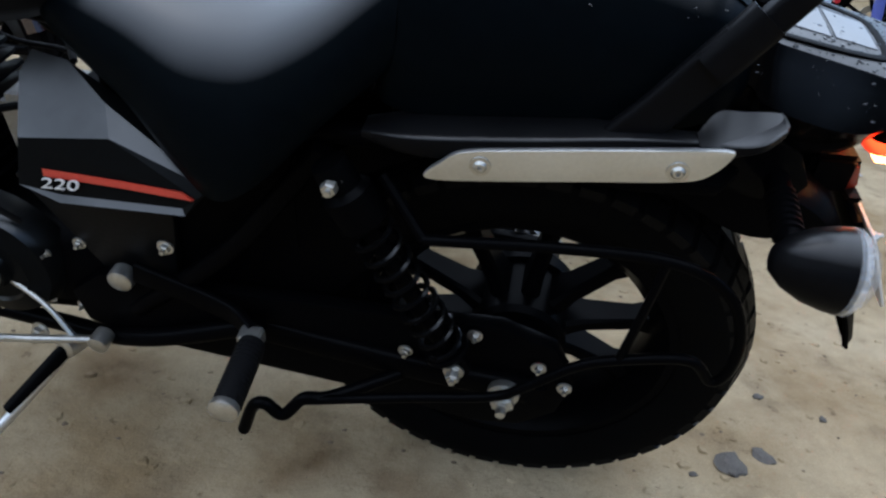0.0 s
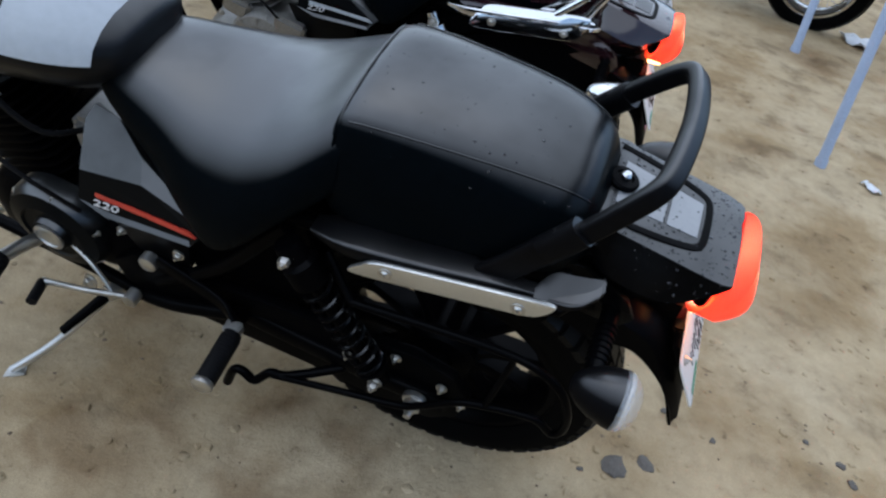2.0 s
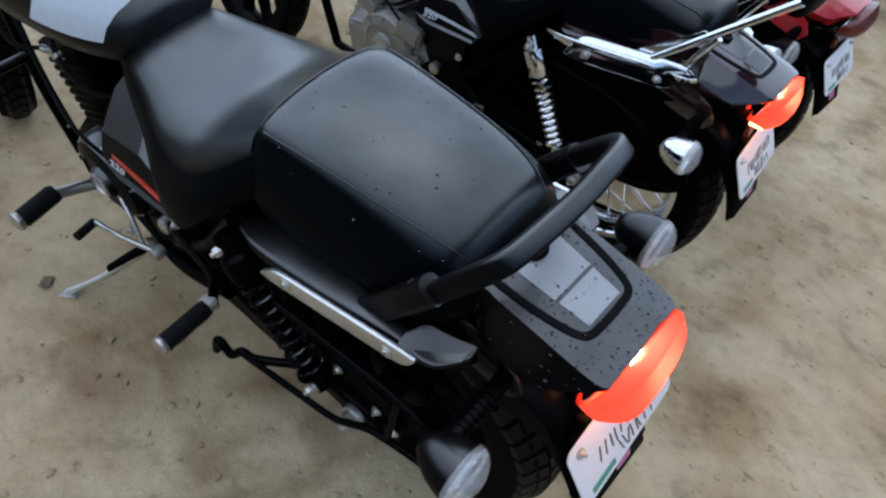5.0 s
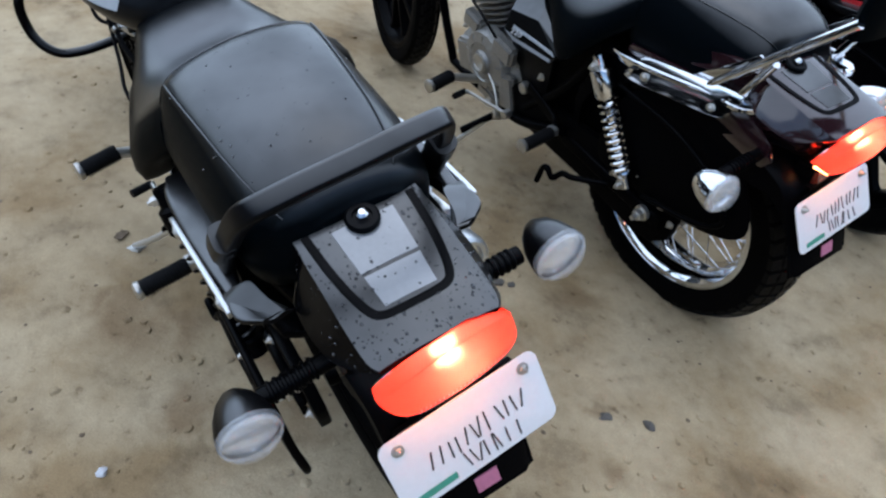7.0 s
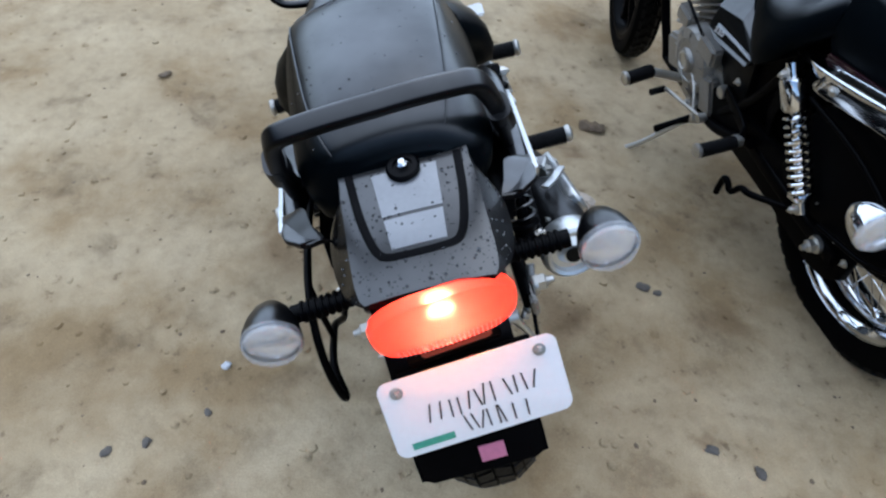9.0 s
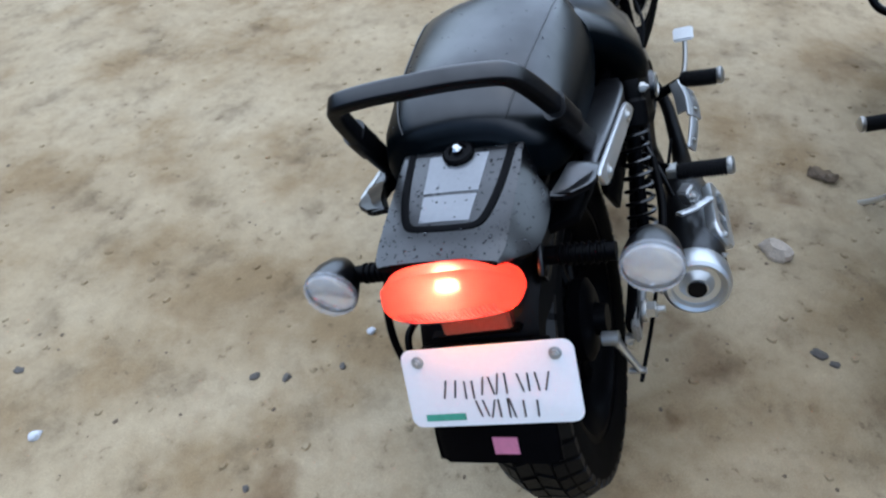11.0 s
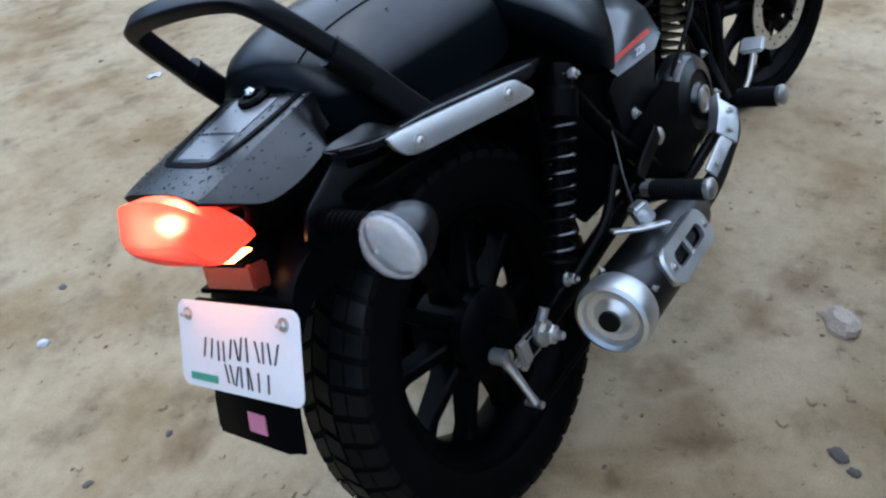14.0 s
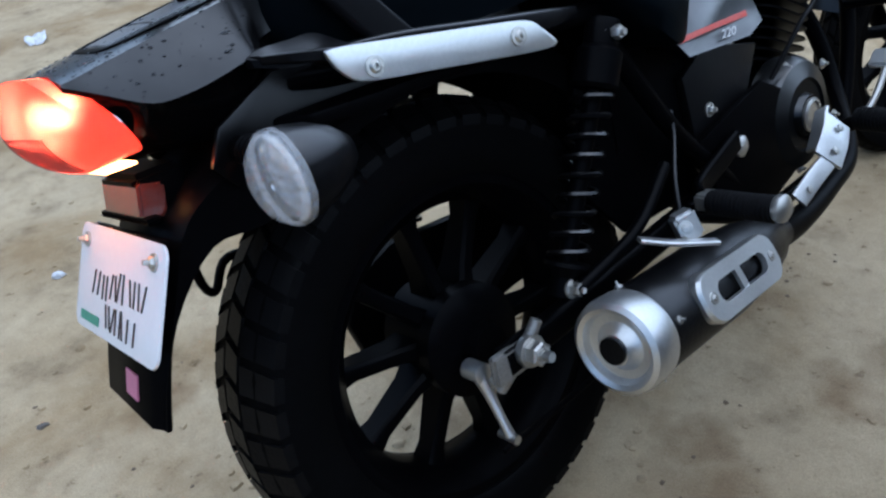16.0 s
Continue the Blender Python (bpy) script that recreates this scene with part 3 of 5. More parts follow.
def pillion_seat(root, mat, S):
    st = [(-0.150, 0.828, 0.700, 0.128), (-0.135, 0.856, 0.695, 0.137), (-0.09, 0.864, 0.690, 0.140), (0.0, 0.862, 0.690, 0.138), (0.08, 0.855, 0.695, 0.134), (0.135, 0.842, 0.705, 0.125), (0.170, 0.820, 0.715, 0.108), (0.188, 0.785, 0.725, 0.085)]
    rings = []
    for x, zt, zb, w in blend(st, 5):
        h = zt - zb
        c = 0.95 - 0.14 * min(1, max(0, (x + 0.13) / 0.27))
        rings.append([(x, y, z) for y, z in half_ring([(0, zt), (0.3 * w * c, zt - 0.016 * h), (0.56 * w * c, zt - 0.050 * h), (0.73 * w * c, zt - 0.094 * h), (0.805 * w * c, zt - 0.130 * h), ((0.35 + 0.50 * c) * w, zt - 0.20 * h), (0.925 * w, zt - 0.40 * h), (w, zt - 0.62 * h), (0.99 * w, zb + 0.2 * h), (0.94 * w, zb), (0, zb)])])
    bm = B()
    ringfaces(bm, rings)
    s = part("pillion_seat", bm, mat, root, "charcoal vinyl pillion seat with water patches", 60)
    # piping along the front seam and the upper side edges
    seam = [(-0.141, -0.131, 0.765), (-0.138, -0.1115, 0.822), (-0.137, -0.077, 0.8455), (-0.136, 0.0, 0.8555), (-0.137, 0.077, 0.8455), (-0.138, 0.1115, 0.822), (-0.141, 0.131, 0.765)]
    part("piping", tube(B(), seam, 0.0024, 8), mat, s)
    for sg in (-1, 1):
        edge = [(x, sg * (0.805 * w * (0.95 - 0.14 * min(1, max(0, (x + 0.13) / 0.27))) + 0.0008), zt - 0.130 * (zt - zb) + 0.0006) for x, zt, zb, w in blend(st, 3) if -0.135 < x < 0.171]
        part("piping", tube(B(), edge, 0.0013, 8), mat, s)
    if mat == "vinyl" and S.get("wet"):
        droplets(s, 90, -0.12, 0.15, 0.12, 9, 0.0006, 0.0016)
    return s


def tank(root, mat):
    st = [(-0.468, 0.766, 0.748, 0.040), (-0.483, 0.800, 0.728, 0.082), (-0.525, 0.830, 0.712, 0.118), (-0.59, 0.856, 0.704, 0.144), (-0.72, 0.884, 0.694, 0.162), (-0.83, 0.886, 0.698, 0.158), (-0.94, 0.866, 0.714, 0.130), (-1.02, 0.83, 0.738, 0.085), (-1.05, 0.80, 0.765, 0.04)]

    def ring(x, zt, zb, w, o=0.0):
        h = zt - zb
        w, zt, zb = w + o, zt + o, zb - o
        return [(x, y, z) for y, z in half_ring([(0, zt), (0.35 * w, zt - 0.02 * h), (0.65 * w, zt - 0.11 * h), (0.88 * w, zt - 0.26 * h), (w, zt - 0.45 * h), (0.97 * w, zt - 0.60 * h), (0.84 * w, zt - 0.82 * h), (0.66 * w, zb), (0, zb)])]
    fine = blend(st, 6)
    bm = B()
    ringfaces(bm, [ring(*q) for q in fine])
    t = part("fuel_tank", bm, mat, root, "dark grey satin fuel tank with a pale band", 60)
    bm = B()
    strip = []
    for q in fine:
        if -0.61 < q[0] < -0.50:
            r = ring(*q, 0.0014)
            strip.append([r[k] for k in (-4, -3, -2, -1, 0, 1, 2, 3, 4)])
    ringfaces(bm, strip, cap=False, ring_closed=False)
    part("tank_band", bm, "band", t, "pale silver-grey decal band")
    part("filler_cap", lathe(B(), [(0.036, 0.0), (0.038, 0.006), (0.034, 0.012), (0, 0.014)], (-0.76, 0, 0.884), (0.02, 0, 1), 28), "gloss", t)
    return t


def side_panels(root, S):
    for s in (-1, 1):
        # faceted graphite panel: sloping upper wedge, a strip along the seat, a steep face with the badge, a lower lip
        o, up = (0.0, 0.0) if s < 0 else (-0.010, 0.010)
        corner = dict(a=(-0.556, 0.0929, 0.652), b=(-0.547, 0.074, 0.670), c=(-0.500, 0.0832, 0.668), d=(-0.445, 0.1181, 0.644), e=(-0.432, 0.147, 0.620), f=(-0.540, 0.148, 0.605), g=(-0.322, 0.158, 0.582), h=(-0.335, 0.166, 0.572), i=(-0.355, 0.166, 0.556), j=(-0.497, 0.165, 0.548), k=(-0.548, 0.163, 0.552), l=(-0.350, 0.172, 0.551), m=(-0.497, 0.172, 0.542), n=(-0.356, 0.148, 0.545), q=(-0.497, 0.148, 0.536), r=(-0.548, 0.140, 0.545), t=(-0.330, 0.140, 0.578), u=(-0.445, 0.095, 0.640), v=(-0.552, 0.060, 0.660))
        bm = B()
        at = {k: bm.verts.new((x, s * (y + o), z + up)) for k, (x, y, z) in corner.items()}
        for f in ("abf", "bcf", "cdf", "def", "dge", "ghe", "feh", "fhi", "fij", "fjk", "ilm", "imj", "lnq", "lqm", "jmk", "mqr", "mrk", "ghi", "hil", "gtn", "gnl", "ghl", "dut", "dtg", "afk", "avr", "ark", "abv", "bcu", "buv", "cdu"):
            bm.faces.new([at[k] for k in f])
        bmesh.ops.recalc_face_normals(bm, faces=bm.faces[:])
        p = part("side_panel", bm, "panelgrey", root, "graphite side panel with a red badge", 12 if s < 0 else 55)
        bm = prism(B(), [(0, 0), (0.004, 0.009), (0.175, 0.004), (0.188, -0.004), (0.10, -0.001)], (-0.526, s * (0.1590 + o), 0.5655 + up), (1, s * 0.052, 0.055), (0, -s * 0.28, 1), s * 0.004)
        part("badge_stripe", bm, S.get("badge", "redtrim"), p, "red badge stripe")
        cu = bpy.data.curves.new("badge", "FONT")
        cu.body, cu.size, cu.extrude, cu.shear = "220", 0.0185, 0.0008, 0.25
        tmp = bpy.data.objects.new("tmp", cu)
        scene.collection.objects.link(tmp)
        me = bpy.data.meshes.new_from_object(tmp.evaluated_get(bpy.context.evaluated_depsgraph_get()))
        bpy.data.objects.remove(tmp)
        me.materials.append(M["whitetrim"])
        ob = new("badge_number", me)
        ob.parent = p
        if s < 0:
            ob.matrix_basis = pose(-0.520, -0.1660, 0.5545, 80, -6, -2) @ Matrix.Diagonal((1.75, 1, 1, 1))
        else:
            ob.matrix_basis = pose(-0.432, 0.1590, 0.564, 80, 4, 182) @ Matrix.Diagonal((1.35, 0.9, 1, 1))
        # lower triangular cover with its round bolt
        out = [(-0.60, 0.52), (-0.46, 0.55), (-0.40, 0.52), (-0.42, 0.38), (-0.47, 0.32), (-0.52, 0.38)]
        bm = prism(B(), out, (0, s * 0.112, 0), (1, 0, 0), (0, 0, 1), -s * -0.016, 0.004)
        part("lower_cover", bm, "muffler", root)
        part("battery_cover", prism(B(), [(-0.43, 0.56), (-0.20, 0.60), (-0.17, 0.44), (-0.25, 0.345), (-0.42, 0.34)], (0, s * 0.098, 0), (1, 0, 0), (0, 0, 1), s * 0.012, 0.004), "plastic", root)
        part("frame_bolt", lathe(B(), [(0, 0.010), (0.010, 0.010), (0.016, 0.006), (0.017, 0), (0.017, -0.012)], (-0.483, s * 0.136, 0.392), (0, s, 0), 24), "steel", root, "round zinc frame bolt")


def rails(root, S):
    """Side rails with their plates, and the grab rail behind the seat."""
    for s in (-1, 1):
        up = 0.025 if s < 0 else 0.013
        P = lambda x, y, z: (x, s * y, z + up)
        # bracket under the seat with its curled rear end
        rings = []
        for x, y, z, hw, hh in ((-0.155, 0.146, 0.655, 0.014, 0.004), (-0.10, 0.146, 0.657, 0.027, 0.011), (0.0, 0.146, 0.668, 0.026, 0.013), (0.085, 0.151, 0.679, 0.016, 0.013), (0.146, 0.152, 0.685, 0.010, 0.011), (0.175, 0.148, 0.693, 0.018, 0.006), (0.200, 0.139, 0.698, 0.022, 0.005), (0.220, 0.124, 0.702, 0.016, 0.004)):
            rings.append([(x, s * (y + hw * a), z + up + hh * b) for a, b in oblong(1, 1, 0.14, 3)])
        fine = [[tuple(p) for p in r] for r in zip(*[catmull(col, 4) for col in zip(*rings)])]
        bm = B()
        ringfaces(bm, fine)
        rail = part("side_rail", bm, S["rail"], root, "grained black side rail with a curled end")
        curl = []
        for x, yb, zb, yt, zt_ in ((0.146, 0.168, 0.688, 0.150, 0.698), (0.162, 0.167, 0.689, 0.132, 0.711), (0.185, 0.160, 0.689, 0.126, 0.711), (0.203, 0.153, 0.691, 0.122, 0.711), (0.216, 0.142, 0.694, 0.117, 0.709), (0.224, 0.130, 0.697, 0.113, 0.705)):
            curl.append([P(x, yb, zb), P(x, yb - 0.002, zb + 0.007), P(x - 0.002, yt, zt_), P(x - 0.004, yb - 0.03, zb)])
        bm = B()
        ringfaces(bm, [[tuple(p) for p in r] for r in zip(*[catmull(col, 4) for col in zip(*curl)])])
        part("rail_end", bm, S["rail"], rail)
        u = Vector((0.262, s * -0.012, 0.036)).normalized()
        shape = [(p[0], p[1]) for p in catmull([(0.0, -0.005), (0.012, -0.011), (0.06, -0.0125), (0.15, -0.0125), (0.232, -0.012), (0.256, -0.004), (0.271, 0.013), (0.266, 0.0205), (0.20, 0.0215), (0.10, 0.0215), (0.040, 0.020), (0.018, 0.009)], 4, True)]
        v = Vector((0, 0, 1))
        if S["plate"] == "chrome":
            shape, v = [(a * 1.04, b * 1.75 + 0.006) for a, b in shape], Vector((0, -s * 0.45, 1)).normalized()
        bm = prism(B(), shape, P(-0.092, 0.176, 0.640), u, v, -0.007 * s, 0.002)
        pl = part("rail_plate", bm, S["plate"], rail, S["plate_label"])
        for x, y, z in ((-0.039, 0.1755, 0.653), (0.133, 0.1675, 0.671)):
            part("bolt", bolt(B(), P(x, y + 0.005, z), P(0.045, 1, 0), 0.0068, 0.005, False), "steel", pl)
        if S["grab"] == "hoop":
            # broad flat arm up to the knuckle
            arm = [P(0.078, 0.147, 0.676), P(0.105, 0.145, 0.708), P(0.130, 0.142, 0.742), P(0.158, 0.138, 0.780)]
            part("rail_arm", tube(B(), arm, 0.02, prof=oblong(0.008, 0.019, 0.4), up=(1, 0, -0.8)), S["rail"], rail)
            part("knuckle", tube(B(), [P(0.140, 0.142, 0.756), P(0.162, 0.138, 0.785), P(0.174, 0.135, 0.801)], 0.02, prof=oblong(0.0145, 0.0180, 0.40), up=(1, 0, 0)), "grain", rail)
        else:
            for a, b in (((0.10, 0.150, 0.70), (0.33, 0.135, 0.93)), ((0.165, 0.146, 0.70), (0.215, 0.138, 0.80))):
                part("backrest_bar", tube(B(), [P(*a), P(*b)], 0.009, 12), "chrome", rail, "chrome backrest bar")
            part("gusset", prism(B(), [(0.045, 0.690), (0.095, 0.688), (0.200, 0.800), (0.185, 0.806), (0.110, 0.742)], P(0, 0.147, 0), (1, 0, 0), (0, 0, 1), 0.005 * s, 0.002), "chrome", rail, "chrome bracket plate")
    if S["grab"] == "hoop":
        leg = [(0.156, -0.138, 0.795), (0.190, -0.1290, 0.8390), (0.217, -0.1190, 0.8740), (0.2320, -0.1090, 0.8920), (0.240, -0.092, 0.9000), (0.2455, -0.05, 0.9055)]
        hoop = leg + [(0.248, 0, 0.907)] + [(x, -y, z) for x, y, z in reversed(leg)]
        part("grab_rail", tube(B(), hoop, 0.015, prof=oblong(0.0100, 0.0125, 0.26), up=(1, 0, -0.4), n=5), "grain", root, "grained black grab rail hoop")
    else:
        bm = B()
        ringfaces(bm, [[(0.32 + a * 0.03 + 0.02 * k, b * 0.13, 0.92 + k * 0.16) for a, b in oblong(1, 1, 0.4, 4)] for k in (0, 0.1, 0.5, 0.9, 1.0)])
        part("backrest_pad", bm, "vinyl", root, "padded black backrest")


def tail(root, S):
    """Tail cowl, tail lamp, mudguard, number plate and turn signals."""
    before = set(root.children)
    st = [(0.02, 0.770, 0.660, 0.082, 0.088, 0.730), (0.10, 0.788, 0.655, 0.082, 0.088, 0.745), (0.170, 0.784, 0.655, 0.080, 0.088, 0.738), (0.186, 0.782, 0.655, 0.080, 0.097, 0.728), (0.200, 0.779, 0.655, 0.081, 0.107, 0.724), (0.235, 0.772, 0.658, 0.081, 0.110, 0.716),
          (0.265, 0.766, 0.662, 0.081, 0.108, 0.711), (0.294, 0.760, 0.668, 0.081, 0.101, 0.711), (0.325, 0.7535, 0.704, 0.080, 0.090, 0.727), (0.342, 0.7495, 0.728, 0.077, 0.080, 0.736), (0.350, 0.748, 0.737, 0.072, 0.074, 0.740)]
    fine = blend(st, 4)
    top_z = lambda x: float(np.interp(x, [q[0] for q in fine], [q[1] for q in fine]))
    rings = []
    for x, zt, zb, w, wo, zo in fine:
        ze = zt - 0.0055
        rings.append([(x, y, z) for y, z in half_ring([(0, zt), (0.25 * w, zt - 0.0002), (0.5 * w, zt - 0.0010), (0.72 * w, zt - 0.0022), (0.90 * w, zt - 0.0038), (w, ze), (w + 0.30 * (wo - w), ze + 0.30 * (zo - ze)), (w + 0.70 * (wo - w), ze + 0.66 * (zo - ze)), (wo, zo), (wo - 0.004, zo - 0.004), (0.86 * w, min(zb + 0.010, zo - 0.005)), (0.6 * w, min(zb, ze - 0.006)), (0, zb)])])
    bm = B()
    ringfaces(bm, rings)
    cowl = part("tail_cowl", bm, S["paint"], root, S["cowl_label"], 24)
    # flush centre in two pieces with a gap between, wet sheen painted grey
    for x0, x1, n0, n1 in ((0.184, 0.247, 0.040, 0.036), (0.252, 0.293, 0.035, 0.032)):
        bm = B()
        rings = [[(x, y, top_z(x) + dz) for y, dz in ((-n, -0.003), (-n + 0.0005, 0.0002), (0, 0.0009), (n - 0.0005, 0.0002), (n, -0.003))] for x, n in ((x0, n0), ((x0 + x1) / 2, (n0 + n1) / 2), (x1, n1))]
        ringfaces(bm, rings)
        part("centre_panel", bm, S.get("centre", "sheengrey"), cowl, "smooth centre panel, grey where wet sheen is painted in")
    for s in (-1, 1):
        line = [(x, s * y, top_z(x) - 0.0026 * (y / 0.085) ** 2 - 0.0004) for x, y in ((0.172, 0.067), (0.225, 0.063), (0.263, 0.057), (0.290, 0.049), (0.300, 0.039), (0.3025, 0.020), (0.303, 0))]
        part("cowl_groove", tube(B(), line, 0.0062, prof=oblong(0.0052, 0.0010, 0.4), up=(0, 0, 1)), "frame", cowl)
    lk = part("seat_lock", lathe(B(), [(0.020, -0.006), (0.021, 0.0), (0.018, 0.003), (0.012, 0.0035), (0.011, 0.0005), (0, 0.0005)], (0.186, 0, 0.787), (0.2, 0, 1), 24), "plastic", cowl)
    part("lock_barrel", lathe(B(), [(0.007, 0), (0.007, 0.008), (0.004, 0.011), (0, 0.011)], (0.186, 0, 0.787), (0.2, 0, 1), 14), "chrome", lk)
    # tail lamp: a leaf-shaped lens, two facets meeting in a ridge, the lower one ribbed
    front_x = lambda z: 0.338 + (z - 0.692) * 0.47

    def lens_at(a, v):
        e = abs(a)
        z = 0.692 - 0.005 * e ** 4 + v * ((0.0065 + 0.0435 * (1 - e ** 3) ** 0.7) if v > 0 else (0.008 + 0.029 * (1 - e ** 5) ** 0.65))
        f = 1 - 0.55 * ((v - 0.1) / 0.9) ** 1.6 if v > 0.1 else 1 - 0.42 * ((0.1 - v) / 1.1) ** 1.5
        x = front_x(z)
        return (x + (0.387 - 0.010 * a * a - x) * (1 - e ** 8) ** 0.5 * f, a * 0.087, z)

    rings = [[lens_at(-1 + i / 80, v) for i in range(161)] for v in [-1 + 1.1 * j / 9 for j in range(10)] + [0.1 + 0.9 * j / 8 for j in range(1, 9)]]
    bm = B()
    vs = ringfaces(bm, rings, ring_closed=False, cap=False)
    rim = vs[-1][::-1] + [r[0] for r in vs[-2::-1]] + vs[0][1:] + [r[-1] for r in vs[1:-1]]
    back = [bm.verts.new((front_x(p.co.z) - 0.012, p.co.y * 0.95, 0.692 + (p.co.z - 0.692) * 0.93)) for p in rim]
    for i in range(len(rim)):
        k = (i + 1) % len(rim)
        bm.faces.new((rim[i], rim[k], back[k], back[i]))
    lit = S.get("lit", True)
    lens = part("tail_lamp_lens", bm, "lens" if lit else "reflector", root, "glowing red tail lamp lens" if lit else "unlit red tail lamp lens")
    part("tail_bulb", ball(B(), (0.343, 0.0, 0.700), 0.0068, (1.1, 2.0, 1), 14), "bulb" if lit else "clear", lens, "burning bulb" if lit else "")
    for i in range(23):
        a = (i - 11) * 0.060
        part("lens_rib", tube(B(), [lens_at(a, v) for v in (-0.92, -0.6, -0.25, 0.08)], 0.0010, 6, 3), "lensrib" if lit else "reflector", lens)
    # lamp housing, dished behind the lens
    bm = B()
    rings = []
    for x, w, z0, z1 in ((0.25, 0.078, 0.640, 0.71), (0.300, 0.080, 0.648, 0.718), (0.318, 0.080, 0.662, 0.716)):
        rings.append([(x - 0.030 * (y / w) ** 2, y, z) for y, z in half_ring([(0, z1), (0.35 * w, z1 - 0.002), (0.7 * w, z1 - 0.012), (w, z1 - 0.030), (w, z0 + 0.024), (0.7 * w, z0 + 0.006), (0, z0)])])
    ringfaces(bm, rings)
    part("lamp_housing", bm, "plastic", root)
    part("lamp_bowl", prism(B(), [(0.080 * p, 0.030 * q) for p, q in circle(24)], (0.323, 0, 0.690), (0, 1, 0), (0.425, 0, 0.905), 0.002), "mirrorbowl", root)
    # rear mudguard: channel over the wheel, then a tail that carries the plate
    path = [(-0.300, 0.40), (-0.285, 0.50), (-0.22, 0.605), (-0.10, 0.668), (0.03, 0.683), (0.16, 0.668), (0.255, 0.640), (0.320, 0.604), (0.358, 0.540), (0.389, 0.477), (0.407, 0.428)]
    wid = [0.070, 0.082, 0.088, 0.090, 0.090, 0.090, 0.086, 0.082, 0.083, 0.087, 0.087]
    drop = [0.03, 0.04, 0.05, 0.05, 0.05, 0.06, 0.075, 0.050, 0.020, 0.010, 0.008]
    line = catmull([(x, z, w, d) for (x, z), w, d in zip(path, wid, drop)], 4)
    rings = []
    for i, (x, z, w, d) in enumerate(line):
        a, b = line[max(0, i - 1)], line[min(len(line) - 1, i + 1)]
        t = Vector((b[0] - a[0], 0, b[1] - a[1])).normalized()
        nrm = Vector((-t.z, 0, t.x))
        o = Vector((x, 0, z))
        sec = [(-w, -d), (-w, -0.012), (-0.8 * w, 0), (0.8 * w, 0), (w, -0.012), (w, -d), (w - 0.004, -d), (w - 0.004, -0.014), (0.78 * w, -0.005), (-0.78 * w, -0.005), (-w + 0.004, -0.014), (-w + 0.004, -d)]
        rings.append([o + Vector((0, y, 0)) + nrm * k for y, k in sec])
    bm = B()
    ringfaces(bm, rings)
    guard = part("rear_mudguard", bm, S.get("guard", "plastic"), root, "black rear mudguard", 40)
    part("guard_sticker", prism(B(), [(-0.017, -0.008), (0.017, -0.008), (0.017, 0.017), (-0.017, 0.017)], (0.3990, 0.016, 0.450), (0, 1, 0), (-0.36, 0, 1), 0.002), "pink", guard, "small pink sticker")
    for s in (-1, 1):
        # under-seat side covers that close the tail down to the mudguard
        out = [(-0.16, 0.660), (-0.14, 0.700), (0.02, 0.715), (0.18, 0.705), (0.245, 0.672), (0.262, 0.640), (0.245, 0.616), (0.21, 0.618), (0.05, 0.650)]
        part("tail_cover", prism(B(), out, (0, s * 0.084, 0), (1, 0, 0), (0, 0, 1), -s * 0.008, 0.003), S["paint"], root)
        if S.get("wet"):
            plate_in = [(-0.10, 0.085), (-0.10, 0.135), (0.10, 0.140), (0.170, 0.128), (0.195, 0.088)]
            part("tail_cover", prism(B(), plate_in, (0, 0, 0.650), (1, 0, 0), (0, s, 0), 0.014, 0.004), "plastic", root)
        # turn signal
        o = (0.222, -0.210 - S.get("signal", 0), 0.646) if s < 0 else (0.210, 0.226 + S.get("signal", 0), 0.638)
        shell = part("turn_signal", lathe(B(), [(0, 0.000), (0.013, 0.003), (0.024, 0.015), (0.033, 0.033), (0.0378, 0.052), (0.039, 0.064), (0.036, 0.066), (0.034, 0.060)], o, (1, 0, -0.04), 32), S["lampshell"], root, S["lamp_label"])
        prof = []
        for k in range(7):
            f = k / 6
            prof.append((0.037 * math.cos(f * math.pi / 2 * 0.999), 0.066 + 0.023 * math.sin(f * math.pi / 2)))
        bm = B()
        d = Vector((1, 0, -0.04)).normalized()
        uu = d.orthogonal().normalized()
        vv = d.cross(uu)
        lathe(bm, [(0.0372, 0.062), (0.0378, 0.0665)] + prof[1:], o, (1, 0, -0.04), 36)
        for i in range(30):
            a = 2 * math.pi * i / 30
            q = Vector(o) + (uu * math.cos(a) + vv * math.sin(a)) * 0.0352 + d * 0.0705
            ball(bm, q, 0.0019, (1, 1, 1), 8)
        part("signal_lens", bm, "clear", shell, "clear ribbed lens")
        bowl = B()
        rings = []
        for j, (r_, h_) in enumerate(((0.0355, 0.062), (0.033, 0.057), (0.027, 0.051), (0.020, 0.044), (0.012, 0.038), (0.004, 0.035))):
            rings.append([Vector(o) + d * (h_ + 0.0065 * ((i * 7 + j * 3) % 5) / 4 * (j < 5) * (j > 0)) + (uu * math.cos(2 * math.pi * i / 30) + vv * math.sin(2 * math.pi * i / 30)) * r_ for i in range(30)])
        ringfaces(bowl, rings)
        part("signal_bowl", bowl, "mirrorbowl", shell, angle=8)
        for k in range(5):
            rr = 0.006 + 0.0034 * k
            arc = [Vector(o) + d * 0.0585 + uu * (math.cos(q) * rr) + vv * (math.sin(q) * rr) for q in [radians(180 + 20 + 140 * i / 6) if vv.z > 0.5 else radians(90 + 110 + 140 * i / 6) for i in range(7)]]
            part("signal_rib", tube(B(), [tuple(p + Vector((0, 0, -0.006))) for p in arc], 0.0011, 6, 2), "mirrorbowl", shell)
